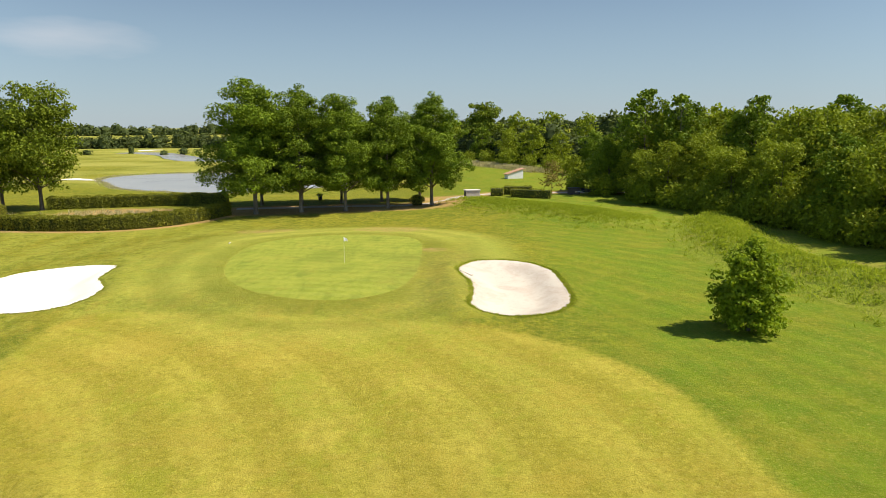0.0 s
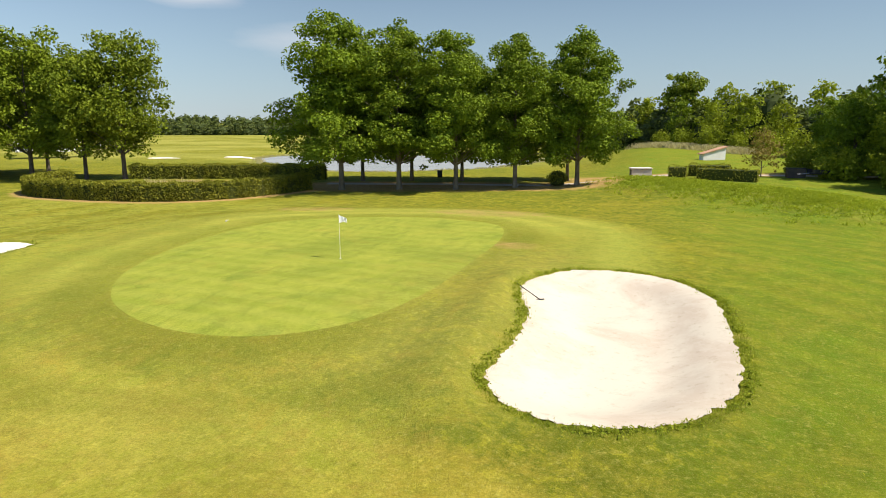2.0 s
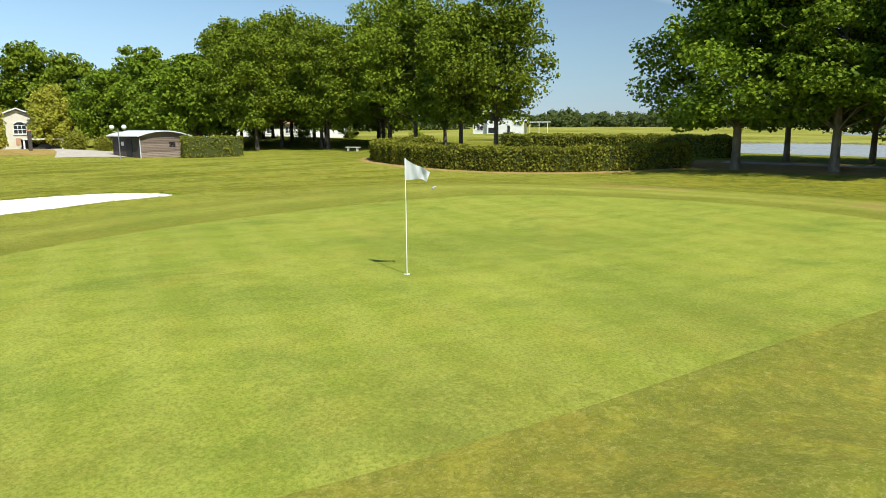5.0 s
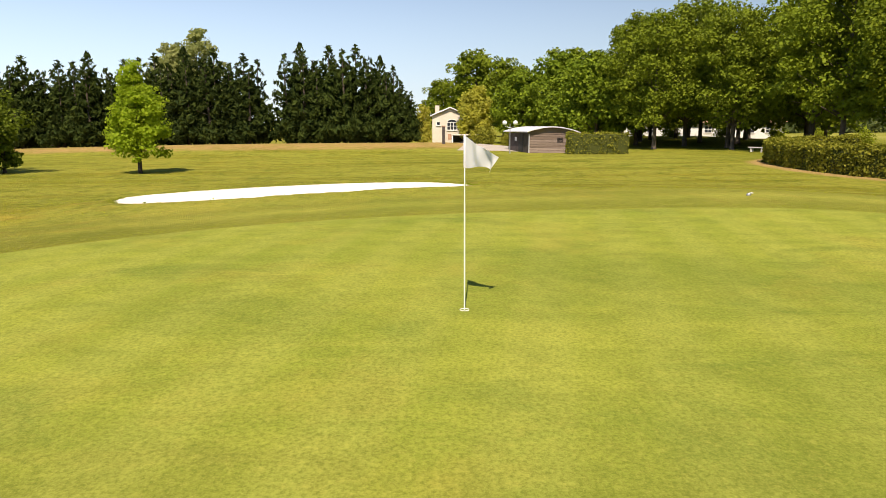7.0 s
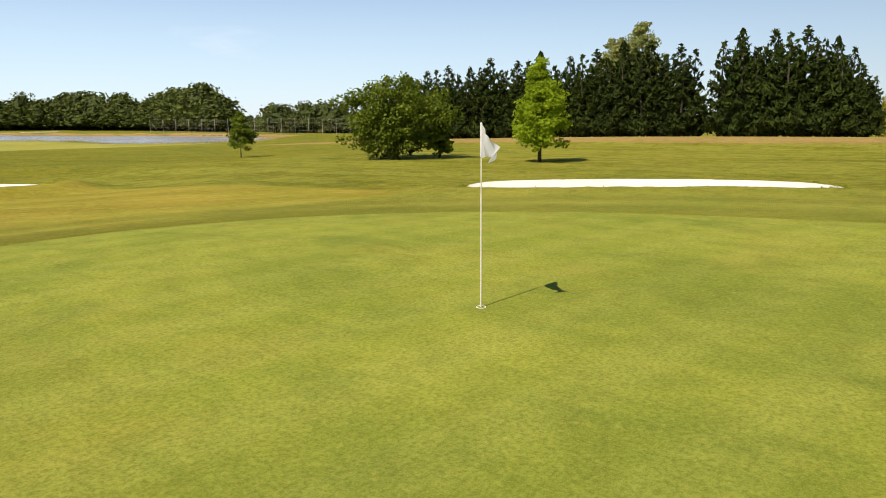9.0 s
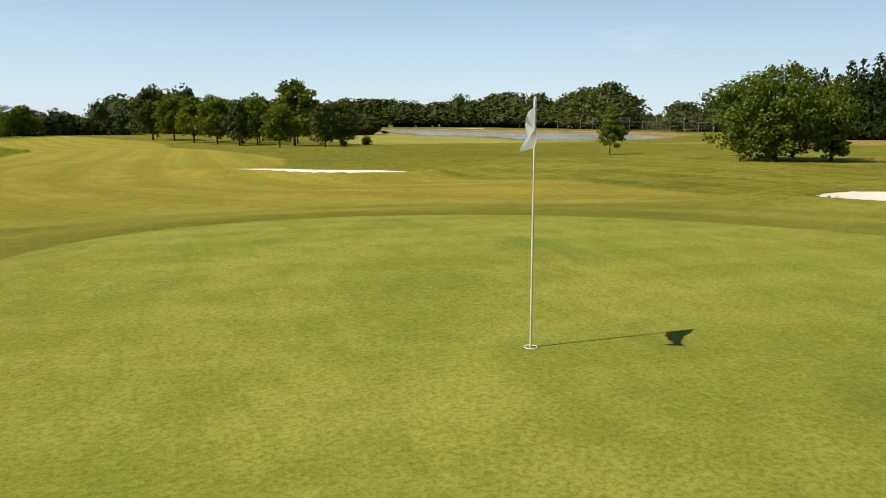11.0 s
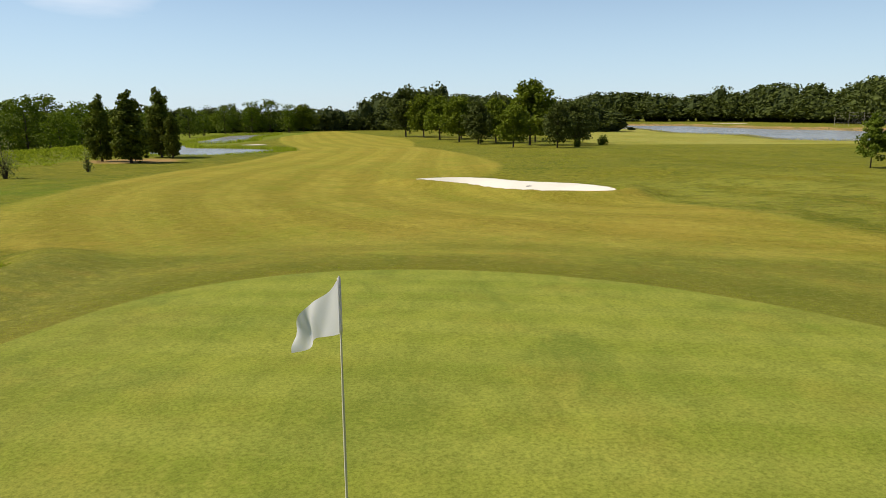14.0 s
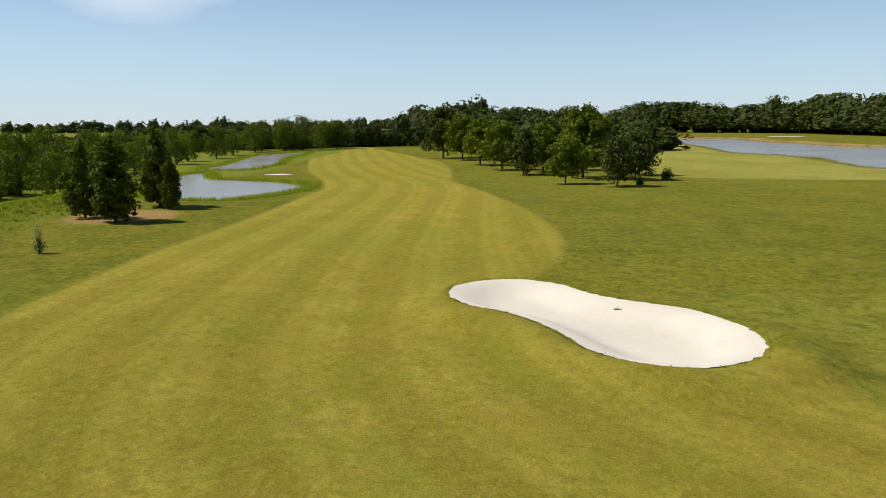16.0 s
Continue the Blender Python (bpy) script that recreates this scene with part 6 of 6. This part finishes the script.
def house():
    z = -1.5
    ob = thing("house", -121.5, 58.6, z, "cream rendered house with a tiled gable and arched window", "house", 90)
    part("wall", gable_walls("wall", 5.8, 11, 5.05, 1.15, M_CREAM), ob)
    part("roof", gable("roof", 5.8, 11, 5.1, 1.17, M_TILE, 0.3), ob, "clay tile roof with white verge")
    part("verge", tubes("verge", [([(-3.2, -5.9, 5.08), (0, -5.9, 6.40), (3.2, -5.9, 5.08)], [0.10, 0.10, 0.10])], M_TRIM, 6), ob, "white painted verge")
    part("chimney", box("chimney", -2.4, 1.0, 5.0, -1.7, 1.8, 6.9, M_CREAM), ob)
    window(ob, 0.3, -5.53, 2.85, 1.5, 1.15, "arched white window in the gable", True, (2, 1))
    window(ob, -1.9, -5.53, 3.6, 0.45, 0.5, "small round-topped vent window", False, (0, 0))
    part("door_panel", box("door_panel", -0.35, -5.58, 1.25, 1.15, -5.5, 2.2, M_TILE), ob, "brown wooden shutter panel")
    part("plinth", box("plinth", -2.96, -5.56, -0.4, 2.96, -5.44, 0.35, M_CONCRETE), ob)


def carport():
    z = -1.45
    ob = thing("carport", -113.0, 61.2, z, "low carport with a dark open front beside the house", "carport", 90)
    part("roof", box("roof", -2.5, -2.0, 1.95, 2.5, 2.0, 2.15, M_CREAM, 0.03), ob)
    part("back_wall", box("back_wall", -2.4, 1.7, -0.3, 2.4, 1.95, 2.0, M_DARKWOOD), ob)
    for x in (-2.35, 2.35):
        part("post", box("post", x - 0.1, -1.9, -0.3, x + 0.1, -1.7, 1.98, M_TRIM), ob)


def parked_car():
    ob = thing("car", -112.6, 61.6, -1.42, "dark parked car under a carport", "car", 90)
    bm = bmesh.new()
    prof = ((-2.0, 0.35), (-2.0, 0.8), (-1.2, 0.9), (-0.7, 1.4), (0.7, 1.42), (1.3, 0.95), (1.95, 0.85), (2.0, 0.35))
    sides = [[bm.verts.new((x, y, z)) for x, z in prof] for y in (-0.82, 0.82)]
    for i in range(len(prof)):
        bm.faces.new((sides[0][i], sides[0][(i + 1) % 8], sides[1][(i + 1) % 8], sides[1][i]))
    bm.faces.new(sides[0])
    bm.faces.new(sides[1][::-1])
    part("body", mesh_bm("body", bm, M_DARK), ob)
    for x in (-1.3, 1.3):
        for y in (-0.75, 0.75):
            bm = bmesh.new()
            bmesh.ops.create_cone(bm, cap_ends=True, segments=16, radius1=0.33, radius2=0.33, depth=0.2, matrix=Matrix.Translation((x, y, 0.33)) @ Matrix.Rotation(radians(90), 4, "X"))
            part("wheel", mesh_bm("wheel", bm, M_DARK), ob)


def hut():
    """A plank hut with a low curved sheet roof, its near corner at the origin."""
    ob = thing("wooden_hut", -73.5, 66.0, -0.75, "weathered plank hut with a pale curved sheet roof", "hut", 17.5)
    L, D, H = 5.7, 5.4, 2.05
    part("wall", box("wall", -D, 0.0, -0.3, 0.0, L, H, M_DARKWOOD, 0.0), ob)
    n = 10
    for i in range(13):
        z0, z1 = -0.1 + i * 0.165, -0.1 + i * 0.165 + 0.135
        part("plank", box("plank", 0.003, 0.02, z0, 0.05, L - 0.02, z1, M_PLANK, 0.0), ob)
    verts, faces = [], []
    for i in range(n + 1):
        u = i / n
        y = -0.45 + (L + 0.50) * u
        zc = H - 0.05 + 0.62 * math.sin(math.pi * min(1, (0.06 + 0.94 * u))) ** 0.9
        verts += [(-D - 0.4, y, zc), (0.45, y, zc), (0.45, y, zc + 0.10), (-D - 0.4, y, zc + 0.10)]
    for i in range(n):
        for s in range(4):
            faces.append((i * 4 + s, i * 4 + (s + 1) % 4, i * 4 + 4 + (s + 1) % 4, i * 4 + 4 + s))
    faces += [(0, 1, 2, 3), (n * 4, n * 4 + 3, n * 4 + 2, n * 4 + 1)]
    part("roof", mesh_arrays("roof", verts, faces, M_SHEET), ob, "pale sheet roof")
    gv, gf = [], []
    for i in range(n + 1):
        u = i / n
        y = L * u
        gv += [(0.012, y, H - 0.1), (0.012, y, H - 0.04 + 0.60 * math.sin(math.pi * min(1, (0.06 + 0.94 * (y + 0.45) / (L + 0.50)))) ** 0.9), (-0.08, y, H - 0.1), (-0.08, y, H - 0.04 + 0.60 * math.sin(math.pi * min(1, (0.06 + 0.94 * (y + 0.45) / (L + 0.50)))) ** 0.9)]
    for i in range(n):
        gf += [(i * 4, i * 4 + 4, i * 4 + 5, i * 4 + 1), (i * 4 + 2, i * 4 + 3, i * 4 + 7, i * 4 + 6)]
    part("gable_board", mesh_arrays("gable_board", gv, gf, M_PLANK), ob)
    part("window_opening", box("window_opening", 0.02, 3.2, 1.0, 0.05, 3.9, 1.55, M_DARK, 0.0), ob, "small dark window")
    part("door", box("door", -2.6, -0.05, 0.0, -1.5, -0.003, 1.9, M_DARK, 0.0), ob, "dark plank door")
    part("notice", box("notice", -3.6, -0.04, 1.2, -3.1, -0.003, 1.6, M_TRIM, 0.0), ob, "small pale notice")
    part("downpipe", tubes("downpipe", [([(0.1, -0.06, 1.95), (0.1, -0.06, 0.0)], [0.045, 0.045])], M_SHEET, 8), ob)


def twin_lamp(x, y):
    ob = thing("street_lamp", x, y, land_at(x, y), "grey lamp post with two white globes", "lamp", 80)
    part("post", tubes("post", [([(0, 0, 0), (0, 0, 0.5), (0, 0, 3.0)], [0.07, 0.045, 0.04])], M_METAL, 10), ob)
    part("arm", tubes("arm", [([(-0.55, 0, 2.9), (-0.5, 0, 2.72), (0, 0, 2.6), (0.5, 0, 2.72), (0.55, 0, 2.9)], [0.03] * 5)], M_METAL, 8), ob)
    for s in (-0.55, 0.55):
        part("globe", revolve("globe", [(0.001, 2.86)] + [(0.24 * math.sin(a), 3.10 - 0.24 * math.cos(a)) for a in np.linspace(0.3, 3.1, 10)], M_GLOBE, 14), ob).location = (s, 0, 0)


house()
carport()
parked_car()
hut()
twin_lamp(-72.6, 63.9)


def clubhouse():
    ob = thing("clubhouse", -142, 172, -0.6, "white flat-roofed modern clubhouse with a shaded terrace", "building", 40, "", 0.8)
    part("wall", box("wall", -6, -4, -0.3, 6, 4, 4.6, M_WHITE), ob)
    part("wing", box("wing", -11, -2.5, -0.3, -6.0, 4, 3.0, M_WHITE), ob)
    part("roof", box("roof", -6.3, -4.3, 4.6, 6.3, 4.3, 4.9, M_WHITE), ob)
    part("canopy", box("canopy", 6.0, -3.5, 3.3, 14, 3.5, 3.55, M_TRIM), ob, "thin terrace canopy")
    for x in (8, 11, 13.7):
        part("canopy_post", box("canopy_post", x - 0.08, -3.3, -0.3, x + 0.08, -3.1, 3.3, M_TRIM), ob)
    window(ob, 1.2, -4.03, 0.2, 1.0, 2.2, "dark glazed door", False, (0, 1))
    window(ob, 4.2, -4.03, 2.6, 2.6, 0.9, "dark strip window", False, (2, 0))
    window(ob, -8.6, -2.53, 1.0, 2.0, 1.2, "wide dark window")
    part("garage_opening", box("garage_opening", -5.5, -4.06, 0, -2.5, -4.0, 1.7, M_DARK), ob, "dark ground-floor opening")


def long_house():
    ob = thing("villa", -150, 112, -0.6, "long white single-storey house behind oak trunks", "building", 66)
    part("wall", box("wall", -16, -4, -0.3, 16, 4, 3.0, M_WHITE), ob)
    part("roof", gable("roof", 9.0, 33, 3.0, 1.5, M_TILE), ob).rotation_euler = (0, 0, radians(90))
    for x in (-13, -9.5, -6, -2, 2, 6, 10, 13.5):
        window(ob, x, -4.03, 0.9, 1.3, 1.25, "dark window with white frame")


clubhouse()
long_house()


def pump_house():
    ob = thing("pump_house", 14.3, 142.0, land_at(14.3, 142.0) - 0.1, "low white pump house with a sloping tile roof", "shed", 20, "", 0.85)
    bm = bmesh.new()
    q = ((-2.0, -0.9, -0.3), (2.0, -0.9, -0.3), (2.0, 0.9, -0.3), (-2.0, 0.9, -0.3), (-2.0, -0.9, 1.2), (2.0, -0.9, 2.3), (2.0, 0.9, 2.3), (-2.0, 0.9, 1.2))
    v = [bm.verts.new(p) for p in q]
    for f in ((0, 1, 5, 4), (1, 2, 6, 5), (2, 3, 7, 6), (3, 0, 4, 7), (4, 5, 6, 7)):
        bm.faces.new([v[i] for i in f])
    part("wall", mesh_bm("wall", bm, M_WHITE), ob)
    bm = bmesh.new()
    q = ((-2.3, -1.1, 1.13), (2.3, -1.1, 2.40), (2.3, 1.1, 2.40), (-2.3, 1.1, 1.13))
    lo = [bm.verts.new(p) for p in q]
    hi = [bm.verts.new((x, y, z + 0.13)) for x, y, z in q]
    bm.faces.new(hi)
    bm.faces.new(lo[::-1])
    for i in range(4):
        bm.faces.new((lo[i], lo[(i + 1) % 4], hi[(i + 1) % 4], hi[i]))
    part("roof", mesh_bm("roof", bm, M_TILE), ob, "faded tile roof")


def stone_block(x, y, turn):
    ob = thing("concrete_chamber", x, y, land_at(x, y) - 0.05, "pale concrete chamber with a dark open side", "block", turn)
    part("body", box("body", -1.1, -0.7, 0, 1.1, 0.7, 1.15, M_CONCRETE, 0.05), ob)
    part("lid", box("lid", -1.2, -0.8, 1.15, 1.2, 0.8, 1.28, M_STONE, 0.03), ob)
    part("opening", box("opening", -1.12, -0.55, 0.1, -1.08, 0.55, 1.05, M_DARK, 0.0), ob, "dark opening")


def yard_trailer():
    ob = thing("trailer", 23.4, 109.6, land_at(23.4, 109.6) - 0.02, "black flatbed trailer in shade under trees", "trailer", 10)
    part("bed", box("bed", -1.7, -0.8, 0.55, 1.7, 0.8, 0.72, M_DARK), ob)
    for y in (-0.78, 0.78):
        part("side_board", box("side_board", -1.7, y - 0.03, 0.72, 1.7, y + 0.03, 1.02, M_DARK), ob)
    for y in (-0.7, 0.7):
        bm = bmesh.new()
        bmesh.ops.create_cone(bm, cap_ends=True, segments=16, radius1=0.32, radius2=0.32, depth=0.2, matrix=Matrix.Translation((0.2, y, 0.32)) @ Matrix.Rotation(radians(90), 4, "X"))
        part("wheel", mesh_bm("wheel", bm, M_DARK), ob)
    part("drawbar", tubes("drawbar", [([(-1.7, 0, 0.6), (-2.9, 0, 0.5)], [0.04, 0.04])], M_METAL, 6), ob)


def dark_bin(x, y):
    ob = thing("waste_container", x, y, land_at(x, y), "brown slatted waste container beside the yard", "container", 5)
    part("body", box("body", -0.9, -0.5, 0.0, 0.9, 0.5, 0.98, M_DARKWOOD, 0.03), ob)
    part("lid", box("lid", -0.95, -0.55, 0.98, 0.95, 0.55, 1.05, M_DARK, 0.02), ob)


pump_house()
stone_block(4.5, 108.8, 12)
yard_trailer()
dark_bin(20.6, 110.4)
ribbon("drive", open_curve([(-76, 62.0), (-84, 62.0), (-96, 61.5), (-112, 61.2)]), 9.5, M_GRAVEL, "pale gravel drive leading to the house")


def gate_post(x, y):
    ob = thing("gate_post", x, y, land_at(x, y), "brown wooden gate post by the drive", "post")
    part("post", box("post", -0.18, -0.18, 0, 0.18, 0.18, 2.0, M_DARKWOOD, 0.03), ob)
    part("cap", box("cap", -0.24, -0.24, 2.0, 0.24, 0.24, 2.12, M_TILE, 0.03), ob)


gate_post(-83.0, 57.2)


def bench(x, y, turn):
    ob = thing("park_bench", x, y, land_at(x, y), "pale stone bench under the oak trees", "bench", turn)
    part("seat", box("seat", -0.9, -0.22, 0.42, 0.9, 0.22, 0.52, M_STONE), ob)
    for s in (-0.6, 0.6):
        part("leg", box("leg", s - 0.08, -0.18, 0, s + 0.08, 0.18, 0.42, M_STONE), ob)


bench(-70.5, 88.5, 30)


def ball_fence():
    """High mesh fence far beyond the lake."""
    ob = thing("practice_fence", -180, -160, land_at(-180, -160), "high grey mesh fence on steel posts", "fence", 0)
    a, b = np.array([18.0, -40.0]), np.array([-22.0, 38.0])
    n = 16
    for i in range(n + 1):
        p = a + (b - a) * i / n
        part("post", tubes("post", [([(p[0], p[1], -0.6), (p[0], p[1], 6.0)], [0.06, 0.05])], M_CONCRETE, 6), ob)
    wires = []
    for z in np.linspace(0.3, 5.9, 12):
        wires.append(([(a[0], a[1], z), (b[0], b[1], z)], [0.010, 0.010]))
    for i in range(0, 90):
        p = a + (b - a) * i / 90
        wires.append(([(p[0], p[1], 0.2), (p[0], p[1], 5.9)], [0.007, 0.007]))
    part("mesh", tubes("mesh", wires, M_CONCRETE, 3), ob)


ball_fence()
